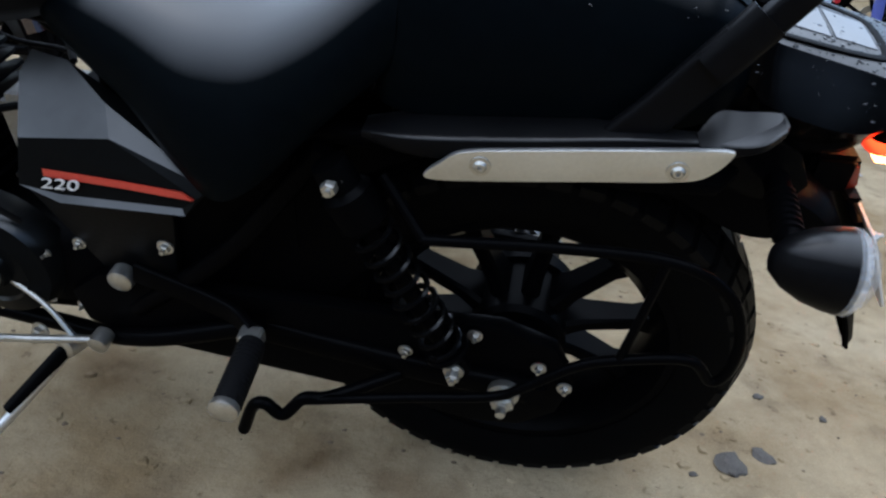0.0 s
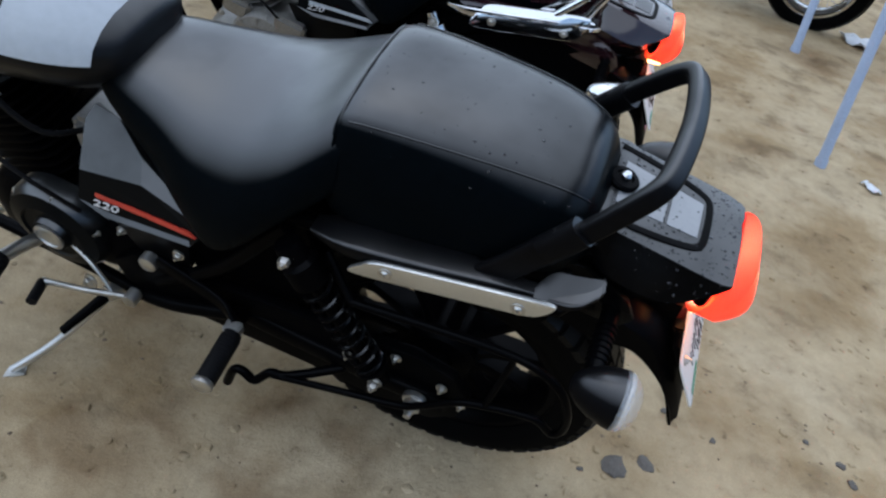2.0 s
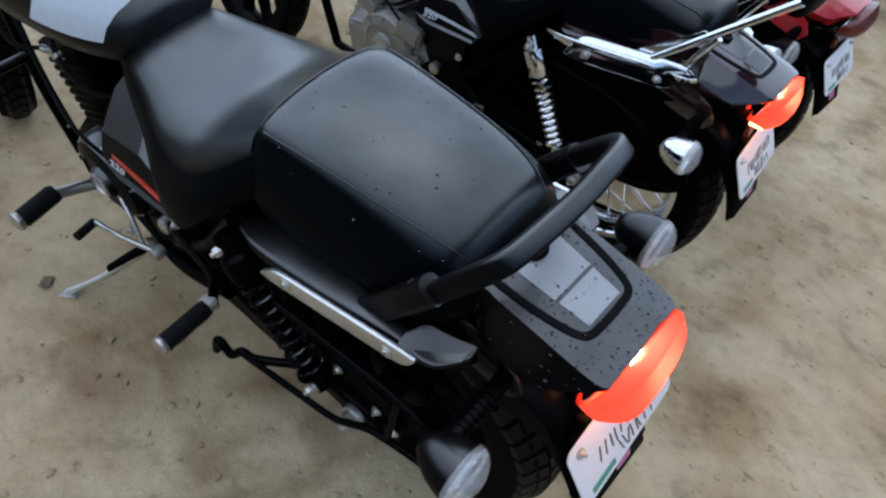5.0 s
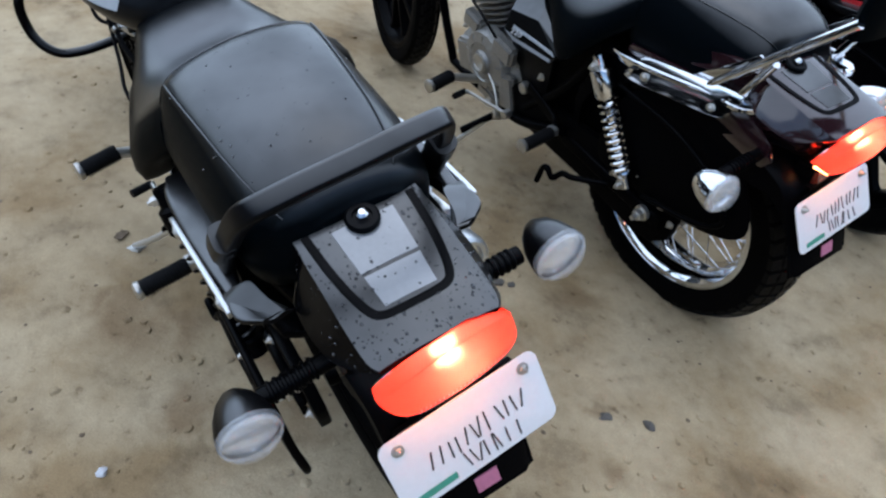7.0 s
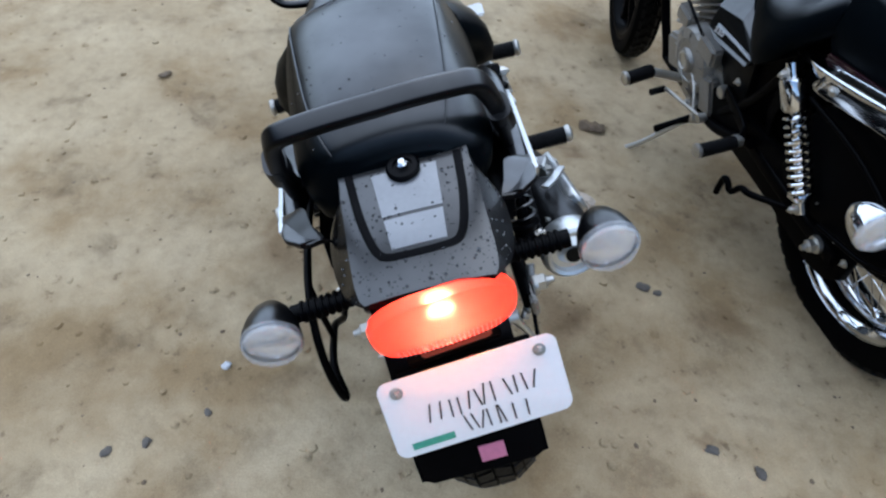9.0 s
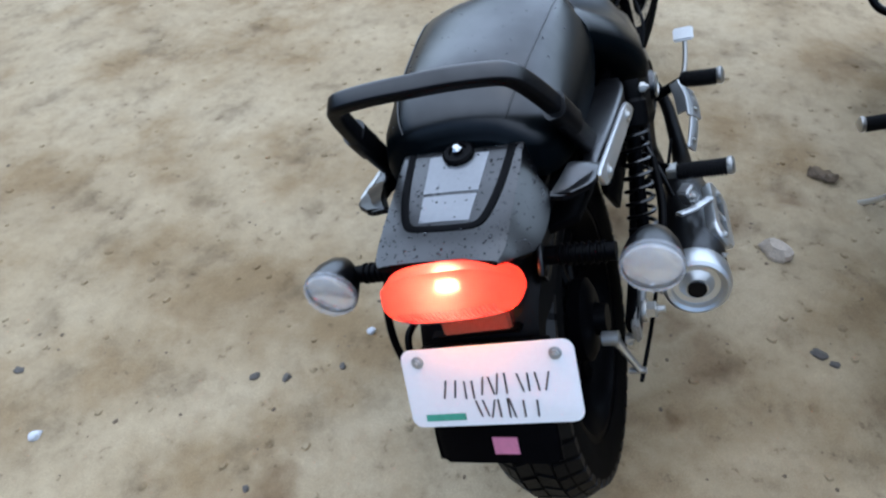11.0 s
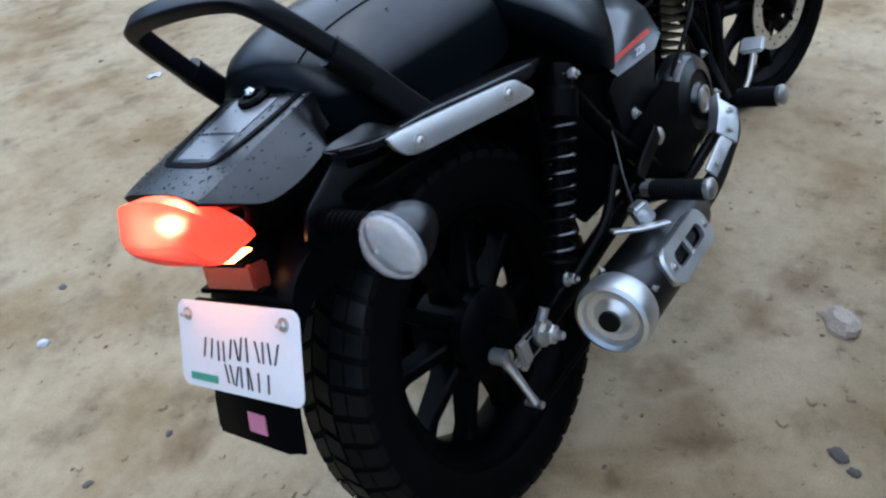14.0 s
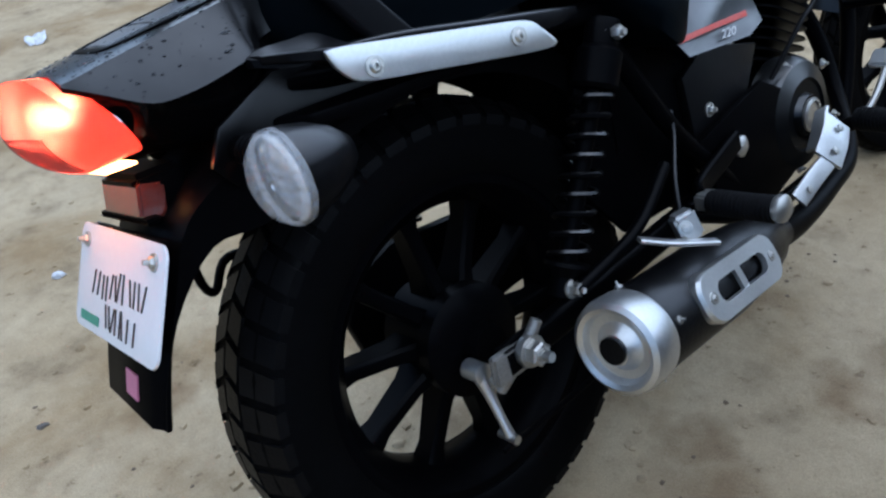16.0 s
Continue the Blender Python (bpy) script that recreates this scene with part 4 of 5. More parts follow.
        part("signal_bulb", ball(B(), Vector(o) + d * 0.050, 0.0085, (1.2, 1, 1), 14), "amber", shell, "amber bulb")
        part("signal_rim", torus_like(B(), [(0.0362, 0.060), (0.0392, 0.060), (0.0392, 0.068), (0.0362, 0.071)], o, (1, 0, -0.04), 40), "clear", shell)
        prof = [(0.0125, 0.0), (0.0125, 0.024)]
        for k in range(7):
            h = 0.026 + 0.009 * k
            prof += [(0.0125, h - 0.003), (0.0150, h - 0.0015), (0.0150, h + 0.0015), (0.0125, h + 0.003)]
        prof += [(0.0125, 0.095 + S.get("signal", 0)), (0, 0.095 + S.get("signal", 0))]
        part("signal_stalk", lathe(B(), prof, (0.246, s * 0.088, 0.644), (0, s, -0.03), 14), "plastic", shell)
    # reflector and plate light under the lamp
    part("reflector_box", box(B(), (0.297, 0, 0.616), (0.05, 0.086, 0.046), 0.006), "plastic", root)
    part("rear_reflector", box(B(), (0.313, 0.004, 0.613), (0.026, 0.090, 0.032), 0.003, pose(0, 0, 0, 0, -14, 0)), "reflector", root, "red rear reflector")
    part("plate_lamp", box(B(), (0.333, 0.0, 0.6525), (0.030, 0.130, 0.003), 0.0012), "window" if lit else "clear", root, "clear window under the lamp")
    part("plate_hood", box(B(), (0.322, 0.0, 0.598), (0.018, 0.120, 0.006), 0.003), "plastic", root)
    # number plate with rounded corners
    w, h, r = 0.1145, 0.0535, 0.014
    out = oblong(w, h, r / h / 2, 6)
    n = Vector((0.10, 0, 0.047)).normalized()
    tilt = Vector((-0.047, 0, 0.0935)).normalized()
    o = Vector((0.3670, 0.013, 0.546)) + n * 0.004
    plate = part("number_plate", prism(B(), out, o, (0, 1, 0), tilt, 0.003, 0.001), "platewhite", root, "white number plate, rounded corners, handwritten dark strokes")
    face = o + n * 0.0034
    Q = lambda a, b, k=0.0: face + Vector((0, a, 0)) + tilt * b + n * k
    random.seed(S["seed"])
    bars = [(-0.052, -0.002, 0.024, 0.024), (-0.027, -0.004, 0.018, 0.024), (-0.004, 0.000, 0.020, 0.024), (0.018, 0.002, 0.020, 0.028), (0.045, 0.002, 0.018, 0.024), (0.068, 0.002, 0.022, 0.024), (-0.016, -0.030, 0.016, 0.022), (0.004, -0.031, 0.014, 0.024), (0.024, -0.031, 0.008, 0.026), (0.050, -0.033, 0.030, 0.022)]
    for a, b, ww, hh in bars:
        a += random.uniform(-0.002, 0.002)
        for k in (-0.28, 0.30):
            sl = random.uniform(-0.003, 0.004)
            part("plate_stroke", prism(B(), [(-0.0011 - sl, -hh / 2), (0.0011 - sl, -hh / 2), (0.0011 + sl, hh / 2), (-0.0011 + sl, hh / 2)], Q(a + ww * k, b), (0, 1, 0), tilt, 0.0009), "ink", plate)
    part("plate_bar", prism(B(), [(-0.0275, -0.0045), (0.0275, -0.0045), (0.0275, 0.0045), (-0.0275, 0.0045)], Q(-0.066, -0.040), (0, 1, 0), tilt, 0.0009), "green", plate, "green tape strip")
    for s in (-1, 1):
        part("plate_screw", bolt(B(), Q(s * 0.091, 0.037), n, 0.0055, 0.005), "steel", plate)
    part("plate_bracket", prism(B(), [(-0.085, -0.05), (0.085, -0.05), (0.085, 0.055), (-0.085, 0.055)], o - n * 0.012, (0, 1, 0), tilt, 0.010, 0.003), "plastic", root)
    # rain beads on the cowl
    if S.get("wet"):
        droplets(cowl, 850, 0.10, 0.37, 0.106, 4, 0.0006, 0.0018)
    # the cowl and the lamp sit a little behind the frame's own zero
    for ob in set(root.children) - before:
        kind = ob.name.split(".")[0]
        if kind in ("tail_cowl", "tail_cover"):
            ob.matrix_basis = pose(0.015, 0.007, 0.749, -2.5) @ pose(0, 0, -0.750)
        elif kind in ("tail_lamp_lens", "lamp_housing", "lamp_bowl", "reflector_box", "rear_reflector", "plate_lamp", "plate_hood"):
            ob.matrix_basis = pose(0.36, 0.010, 0.008, 0, 0, 4.5) @ pose(-0.344, 0, 0)
        elif kind in ("number_plate", "plate_bracket"):
            ob.matrix_basis = pose(0.371, 0.016, 0, 0, 0, 2.5) @ pose(-0.367, -0.013, 0)
        ob.matrix_basis = Matrix.Translation(S.get("tail_shift", (0, 0, 0))) @ ob.matrix_basis


def shock(root, S):
    for s in (-1, 1):
        top, bot = Vector((-0.180, s * 0.168, 0.634)), Vector((-0.048, s * 0.162, 0.373))
        d = (bot - top).normalized()
        L = (bot - top).length
        blk = S["shock"] == "black"
        body = part("shock_absorber", lathe(B(), [(0.011, 0.04), (0.011, L - 0.02), (0.016, L - 0.018), (0.016, L + 0.012), (0, L + 0.012)], top, d, 20), "frame" if blk else "chrome", root, "coil-over rear shock absorber")
        cap = [(0, -0.016), (0.018, -0.016), (0.020, -0.008), (0.020, 0.014), (0.027, 0.020), (0.028, 0.058), (0.024, 0.063), (0, 0.063)] if blk else [(0, -0.022), (0.013, -0.022), (0.015, 0.006), (0.026, 0.010), (0.028, 0.016), (0.028, 0.072), (0.024, 0.078), (0, 0.078)]
        part("shock_cap", lathe(B(), cap, top, d, 24), "plastic" if blk else "chrome", body)
        u = d.orthogonal().normalized()
        v = d.cross(u)
        turns, h0, h1 = (9, 0.062, L - 0.030) if blk else (10, 0.076, L - 0.035)
        pts = []
        for i in range(turns * 12 + 1):
            a = 2 * math.pi * i / 12
            pts.append(top + d * (h0 + (h1 - h0) * i / (turns * 12)) + (u * math.cos(a) + v * math.sin(a)) * 0.0225)
        part("spring", tube(B(), pts, 0.0036 if blk else 0.0046, 6, 1), "spring" if blk else "chrome", body)
        part("spring_seat", lathe(B(), [(0.010, 0), (0.027, 0.0), (0.028, 0.005), (0.018, 0.018), (0.012, 0.018)], top + d * (h1 + 0.001), d, 20), "frame" if blk else "chrome", body)
        for q, r in ((top, 0.0085), (bot, 0.0085)):
            part("bolt", bolt(B(), q + Vector((0, s * 0.014, 0)), (0, s, 0), r, 0.014), "steel", body)


def swingarm(root, S):
    for s in (-1, 1):
        P = lambda x, y, z: (x, s * y, z)
        arm = part("swingarm", tube(B(), [P(-0.50, 0.105, 0.335), P(-0.30, 0.122, 0.328), P(-0.10, 0.132, 0.318), P(0.045, 0.134, 0.310)], 0.02, prof=oblong(0.013, 0.020, 0.4)), "frame", root)
        part("axle_plate", box(B(), P(0.030, 0.140, 0.310), (0.075, 0.012, 0.040), 0.004), "castalu" if s > 0 else "frame", arm)
        nut = part("axle_nut", lathe(B(), [(0.0, 0.036), (0.006, 0.036), (0.007, 0.026), (0.0085, 0.026), (0.0085, 0.02)], P(0.014, 0.150, 0.316), P(0, 1, 0), 16), "steel", arm, "zinc axle nut")
        bm = lathe(B(), [(0.0155, 0.006), (0.0155, 0.020), (0.013, 0.022), (0, 0.022)], P(0.014, 0.150, 0.316), P(0, 1, 0), 6)
        lathe(bm, [(0.020, -0.004), (0.021, 0.0), (0.020, 0.006), (0.012, 0.006)], P(0.014, 0.150, 0.316), P(0, 1, 0), 24)
        part("nut", bm, "steel", nut)
    # drum brake arm, cable and torque rod on the right
    lever = part("brake_lever", tube(B(), [(0.056, 0.098, 0.294), (0.056, 0.110, 0.262), (0.056, 0.121, 0.232), (0.055, 0.128, 0.211)], [0.011, 0.007, 0.006, 0.007], 10), "silver", root, "silver rear brake lever arm")
    part("lever_boss", lathe(B(), [(0.013, -0.016), (0.013, 0.012), (0.008, 0.014), (0, 0.014)], (0.056, 0.095, 0.294), (0, 1, 0), 18), "silver", lever)
    part("lever_pin", lathe(B(), [(0.006, -0.018), (0.006, 0.012), (0.0, 0.012)], (0.055, 0.128, 0.209), (0, 1, 0), 12), "steel", lever)
    part("bolt", bolt(B(), (0.050, 0.118, 0.284), (0, 1, 0), 0.006, 0.008), "steel", lever)
    part("brake_rod", tube(B(), [(0.072, 0.131, 0.200), (-0.10, 0.150, 0.225), (-0.34, 0.165, 0.270), (-0.55, 0.18, 0.30)], 0.004, 8), "frame", lever)
    part("torque_rod", tube(B(), [(0.045, 0.118, 0.268), (0.02, 0.142, 0.312), (-0.005, 0.152, 0.348)], 0.0075, 10), "castalu", root)
    # chain case on the left
    out = [(-0.56, 0.29), (-0.57, 0.345), (-0.52, 0.385), (-0.15, 0.400), (0.00, 0.410), (0.07, 0.385), (0.10, 0.33), (0.085, 0.265), (0.04, 0.225), (-0.02, 0.215), (-0.20, 0.245), (-0.48, 0.268)]
    case = part("chain_case", prism(B(), out, (0, -0.108, 0), (1, 0, 0), (0, 0, 1), 0.022, 0.006), S.get("case", "plastic"), root, "enclosed black chain case")
    for x, z in ((-0.115, 0.345), (0.052, 0.355), (0.088, 0.324), (-0.03, 0.395)):
        part("bolt", bolt(B(), (x, -0.134, z), (0, -1, 0), 0.0065, 0.006), "steel", case)


def guard_bars(root):
    """The guard beside the left of the rear wheel: two long bars joined by a loop."""
    loop = [(-0.245, -0.192, 0.280), (-0.10, -0.192, 0.328), (0.0, -0.190, 0.356), (0.036, -0.190, 0.384), (0.085, -0.187, 0.430), (0.125, -0.185, 0.450), (0.20, -0.183, 0.468), (0.232, -0.178, 0.435), (0.246, -0.178, 0.455), (0.242, -0.180, 0.510), (0.215, -0.178, 0.565), (0.155, -0.176, 0.594), (0.05, -0.175, 0.590), (-0.09, -0.172, 0.570)]
    g = part("wheel_guard", tube(B(), loop, 0.0062, 10), "frame", root, "black tube guard beside the rear wheel")
    part("guard_stay", tube(B(), [(0.13, -0.185, 0.450), (0.14, -0.182, 0.52), (0.15, -0.176, 0.594)], 0.005, 8), "frame", g)
    part("guard_stay", tube(B(), [(-0.09, -0.172, 0.570), (-0.14, -0.14, 0.62)], 0.006, 8), "frame", g)


def skirt_guard(root):
    """The black panel and its bar that cover the upper left of the rear wheel."""
    out = [(p[0], p[1]) for p in catmull([(-0.16, 0.36), (-0.15, 0.50), (-0.08, 0.61), (0.06, 0.64), (0.18, 0.61), (0.255, 0.53), (0.275, 0.44), (0.20, 0.385), (0.06, 0.36)], 4, True)]
    g = part("skirt_guard", prism(B(), out, (0, -0.135, 0), (1, 0, 0), (0, 0, 1), 0.006, 0.002), "plastic", root, "black guard panel beside the wheel")
    part("guard_bar", tube(B(), [(-0.13, -0.15, 0.60), (0.05, -0.165, 0.595), (0.17, -0.165, 0.545), (0.23, -0.16, 0.46), (0.16, -0.155, 0.40), (0.0, -0.15, 0.36)], 0.006, 10), "frame", g)


def exhaust(root, S):
    a, b = Vector((-0.041, 0.237, 0.314)), Vector((-0.43, 0.205, 0.276))
    d = (b - a).normalized()
    L = (b - a).length
    body = part("silencer", lathe(B(), [(0.050, 0.006), (0.0535, 0.012), (0.0555, 0.03), (0.056, 0.22), (0.050, 0.30), (0.038, 0.36), (0.026, L), (0.024, L + 0.02), (0, L + 0.02)], a, d, 40), S.get("muffler", "muffler"), root, "stubby black silencer with a silver end cap")
    cap = part("end_cap", lathe(B(), [(0.0565, 0.034), (0.0580, 0.030), (0.0585, 0.004), (0.056, -0.006), (0.050, -0.010), (0.044, -0.007), (0.040, 0.002), (0.030, 0.003), (0.022, -0.003), (0.019, -0.010), (0.0155, -0.010), (0.0150, 0.03)], a, d, 44), "silver", body, "satin silver end cap")
    part("outlet", lathe(B(), [(0.0148, 0.0), (0.0148, 0.05), (0.0, 0.05)], a, d, 24), "frame", cap)
    part("outlet_pipe", lathe(B(), [(0.0148, -0.014), (0.0165, -0.014), (0.0165, 0.02), (0.0148, 0.02)], a, d, 24), "muffler", cap)
    for i in range(4):
        ang = radians(20 + 90 * i)
        u = d.orthogonal().normalized()
        v = d.cross(u)
        q = a + d * 0.045 + (u * math.cos(ang) + v * math.sin(ang)) * 0.0565
        part("bolt", bolt(B(), q, u * math.cos(ang) + v * math.sin(ang), 0.0035, 0.003), "steel", body)
    # slotted heat shield on the outer side
    o = a + d * 0.187 + Vector((0, 0.0535, 0.0240))
    u = -d
    v = Vector((0, -0.40, 0.92))
    out = oblong(0.090, 0.031, 0.40, 8)
    sh = B()
    hole = oblong(0.060, 0.0135, 0.499, 8)
    uu, vv = Vector(u).normalized(), Vector(v).normalized()
    ww = uu.cross(vv).normalized()
    if ww.y < 0:
        ww = -ww
    rings = []
    for sec, k in ((hole, 0.0), (hole, 0.008), (out, 0.008), ([(p * 1.03, q * 1.06) for p, q in out], 0.003), (out, -0.012)):
        rings.append([o + uu * p + vv * q + ww * k for p, q in sec])
    ringfaces(sh, rings, cap=False)
    shield = part("heat_shield", sh, "silver", body, "slotted silver heat shield")
    part("shield_web", prism(B(), [(-0.007, -0.014), (0.005, -0.014), (0.009, 0.014), (-0.003, 0.014)], o + ww * 0.001, uu, vv, 0.005 if (uu.cross(vv)).y > 0 else -0.005), "silver", shield)
    part("shield_floor", prism(B(), [(p * 1.05, q * 1.1) for p, q in hole], o - ww * 0.004, uu, vv, 0.001), "frame", shield)
    for k in (-0.074, 0.074):
        part("bolt", bolt(B(), o + uu * k + ww * 0.008, ww, 0.0048, 0.004, False), "steel", shield)
    # header pipe and its bent guard
    part("header_pipe", tube(B(), [tuple(b), (-0.52, 0.198, 0.262), (-0.66, 0.178, 0.258), (-0.80, 0.15, 0.27), (-0.905, 0.085, 0.34), (-0.925, 0.045, 0.45), (-0.885, 0.02, 0.535), (-0.82, 0.01, 0.55)], [0.025, 0.020, 0.0165, 0.015, 0.015, 0.015, 0.015, 0.015], 16), "frame", root)
    g = part("pipe_guard", tube(B(), [(-0.545, 0.236, 0.352), (-0.578, 0.232, 0.376), (-0.607, 0.222, 0.392)], 0.02, 4, prof=oblong(0.0255, 0.003, 0.3), up=(0, 1, 0.6)), "silver", root, "bent silver heat guard over the exhaust pipe")
    part("guard_strip", tube(B(), [(-0.474, 0.226, 0.316), (-0.510, 0.233, 0.338), (-0.547, 0.235, 0.350)], 0.02, 4, prof=oblong(0.014, 0.003, 0.4), up=(0, 1, 0.6)), "silver", g)
    part("guard_fold", tube(B(), [(-0.548, 0.214, 0.366), (-0.582, 0.208, 0.392), (-0.610, 0.200, 0.408)], 0.02, 4, prof=oblong(0.003, 0.012, 0.4), up=(0, 1, 0.6)), "silver", g)
    for q in ((-0.560, 0.2415, 0.362), (-0.592, 0.2345, 0.386), (-0.492, 0.2345, 0.327)):
        part("bolt", bolt(B(), q, (0, 1, 0.4), 0.004, 0.003, False), "steel", g)


def pegs(root, S):
    for s in (-1, 1):
        out = 0.0 if s < 0 else 0.012
        P = lambda x, y, z: (x, s * (y + out), z)
        peg = part("rear_footpeg", tube(B(), [P(-0.287, 0.198, 0.388), P(-0.282, 0.295, 0.391)], 0.0155, 16), "grip", root, "ribbed black rubber rear footpeg")
        part("peg_end", lathe(B(), [(0.0162, -0.004), (0.0175, 0.0), (0.0172, 0.005), (0.012, 0.009), (0, 0.009)], P(-0.282, 0.293, 0.391), P(0.05, 1, 0.03), 20), "steel", peg, "bright peg end")
        bm = B()
        for k in range(14):
            y = 0.207 + 0.006 * k
            lathe(bm, [(0.0156, -0.0016), (0.0172, -0.001), (0.0172, 0.001), (0.0156, 0.0016)], P(-0.2865 + 0.05 * (y - 0.198), y, 0.3885), (0, 1, 0), 16)
        part("peg_ribs", bm, "grip", peg)
        part("peg_bracket", box(B(), P(-0.291, 0.190, 0.388), (0.028, 0.024, 0.022), 0.003), "steel", peg)
        part("peg_hanger", tube(B(), [P(-0.291, 0.182, 0.386), P(-0.34, 0.150, 0.384), P(-0.46, 0.135, 0.41)], 0.02, prof=oblong(0.006, 0.017, 0.45)), "frame", root)
        fx, fy, fz = (-0.050, -0.020, 0.026 - S.get("low", 0)) if s < 0 else (-0.046, -0.048, 0.0)
        Q = P
        P = lambda x, y, z: Q(x + fx, y + fy, z + fz)
        fp = part("front_footpeg", tube(B(), [P(-0.660, 0.245, 0.362), P(-0.645, 0.330, 0.366)], 0.0175, 16), "grip", root, "ribbed black rubber front footpeg")
        part("peg_end", lathe(B(), [(0.018, -0.004), (0.020, 0.0), (0.0195, 0.006), (0.013, 0.010), (0, 0.010)], P(-0.645, 0.328, 0.366), P(0.15, 1, 0.03), 20), "steel", fp)
        bm = B()
        for k in range(12):
            y = 0.252 + 0.006 * k
            lathe(bm, [(0.0176, -0.0016), (0.0194, -0.001), (0.0194, 0.001), (0.0176, 0.0016)], P(-0.660 + 0.176 * (y - 0.245), y, 0.363), (0.15, s, 0), 16)
        part("peg_ribs", bm, "grip", fp)
        part("peg_hanger", tube(B(), [P(-0.66, 0.248, 0.36), P(-0.66, 0.18, 0.33), P(-0.64, 0.10, 0.30)], 0.012, 12), "steel" if s < 0 else "frame", root)
        P = Q
        part("frame_tube", tube(B(), [P(-0.30, 0.145, 0.36), P(-0.48, 0.140, 0.285), P(-0.64, 0.11, 0.25), P(-0.90, 0.09, 0.25)], 0.013, 12), "frame", root)
    # rear brake pedal on the right
    pd = part("brake_pedal", tube(B(), [(-0.692, 0.190, 0.345), (-0.732, 0.215, 0.372), (-0.770, 0.222, 0.412), (-0.782, 0.222, 0.430)], 0.0055, 10), "steel", root, "steel brake pedal with a square pad")
    part("pedal_pad", box(B(), (-0.787, 0.221, 0.438), (0.034, 0.046, 0.012), 0.004, pose(0, 0, 0, 0, 40, 0)), "silver", pd, "pale square pedal pad")
    part("footrest_plate", prism(B(), [(-0.38, 0.43), (-0.56, 0.47), (-0.68, 0.41), (-0.66, 0.30), (-0.54, 0.265), (-0.43, 0.31)], (0, 0.138, 0), (1, 0, 0), (0, 0, 1), 0.010, 0.003), "plastic", root)
    # brake-light bracket and its plate above the silencer
    br = part("hanger_plate", tube(B(), [(-0.126, 0.219, 0.406), (-0.160, 0.243, 0.391), (-0.204, 0.268, 0.377)], 0.01, 4, prof=oblong(0.0075, 0.0028, 0.4), up=(0, 0, 1)), "silver", root, "flat silver bracket over the silencer")
    part("bracket_tab", box(B(), (-0.198, 0.232, 0.396), (0.028, 0.026, 0.036), 0.004, pose(0, 0, 0, 10, 15, -30)), "silver", br)
    part("bolt", bolt(B(), (-0.186, 0.240, 0.398), (1, 0.8, 0.4), 0.006, 0.006), "steel", br)
    part("hanger_stay", tube(B(), [(-0.235, 0.200, 0.370), (-0.262, 0.178, 0.423), (-0.310, 0.150, 0.465), (-0.327, 0.138, 0.495)], 0.02, prof=oblong(0.003, 0.007, 0.45)), "muffler", root)
    part("frame_rail", tube(B(), [(-0.045, 0.185, 0.372), (-0.16, 0.188, 0.40), (-0.25, 0.175, 0.45)], 0.008, 10), "frame", root)
    # gear lever and linkage on the left
    gl = part("gear_lever", tube(B(), [(-0.53, -0.155, 0.285), (-0.60, -0.182, 0.300), (-0.655, -0.192, 0.300), (-0.685, -0.194, 0.293)], [0.006, 0.0055, 0.0055, 0.007], 10), "steel", root, "steel gear lever with a rubber toe piece")
    part("toe_rubber", tube(B(), [(-0.684, -0.196, 0.293), (-0.668, -0.242, 0.302)], 0.0095, 12), "grip", gl)
    part("lever_boss", lathe(B(), [(0.013, -0.012), (0.014, 0.0), (0.013, 0.012), (0.006, 0.014), (0, 0.014)], (-0.53, -0.155, 0.285), (0, -1, 0), 18), "steel", gl)
    part("lever_link", tube(B(), [(-0.56, -0.165, 0.292), (-0.60, -0.15, 0.335), (-0.66, -0.135, 0.365)], 0.004, 8), "steel", gl)
    part("pinch_bolt", bolt(B(), (-0.625, -0.150, 0.272), (-0.2, -1, 0.3), 0.010, 0.010), "steel", root, "bright hexagon bolt over the stand")
    # side stand, swung out
    sd = part("side_stand", tube(B(), [(-0.60, -0.135, 0.235), (-0.625, -0.175, 0.205), (-0.68, -0.245, 0.150 - 0.6 * S.get("low", 0)), (-0.738, -0.303, 0.107 - S.get("low", 0))], [0.009, 0.008, 0.0075, 0.008], 12), "silver", root, "steel side stand swung out on the sand")
    part("stand_foot", box(B(), (-0.742, -0.307, 0.1035 - S.get("low", 0)), (0.058, 0.032, 0.006), 0.002, pose(0, 0, 0, -15, 1.5, 38)), "steel", sd)
    part("stand_spring", tube(B(), [(-0.60, -0.14, 0.238), (-0.665, -0.218, 0.172)], 0.011, 12), "frame", sd)
    part("stand_pivot", lathe(B(), [(0.014, -0.018), (0.016, -0.01), (0.016, 0.012), (0.010, 0.016), (0, 0.016)], (-0.60, -0.135, 0.235), (-0.3, -1, 0.2), 18), "steel", sd)
    # centre stand curl near the wheel
    part("stand_lever", tube(B(), [(-0.12, -0.14, 0.305), (-0.20, -0.185, 0.292), (-0.235, -0.19, 0.285), (-0.262, -0.20, 0.256), (-0.284, -0.20, 0.274), (-0.302, -0.20, 0.262), (-0.322, -0.20, 0.205)], 0.0085, 10), "frame", root)


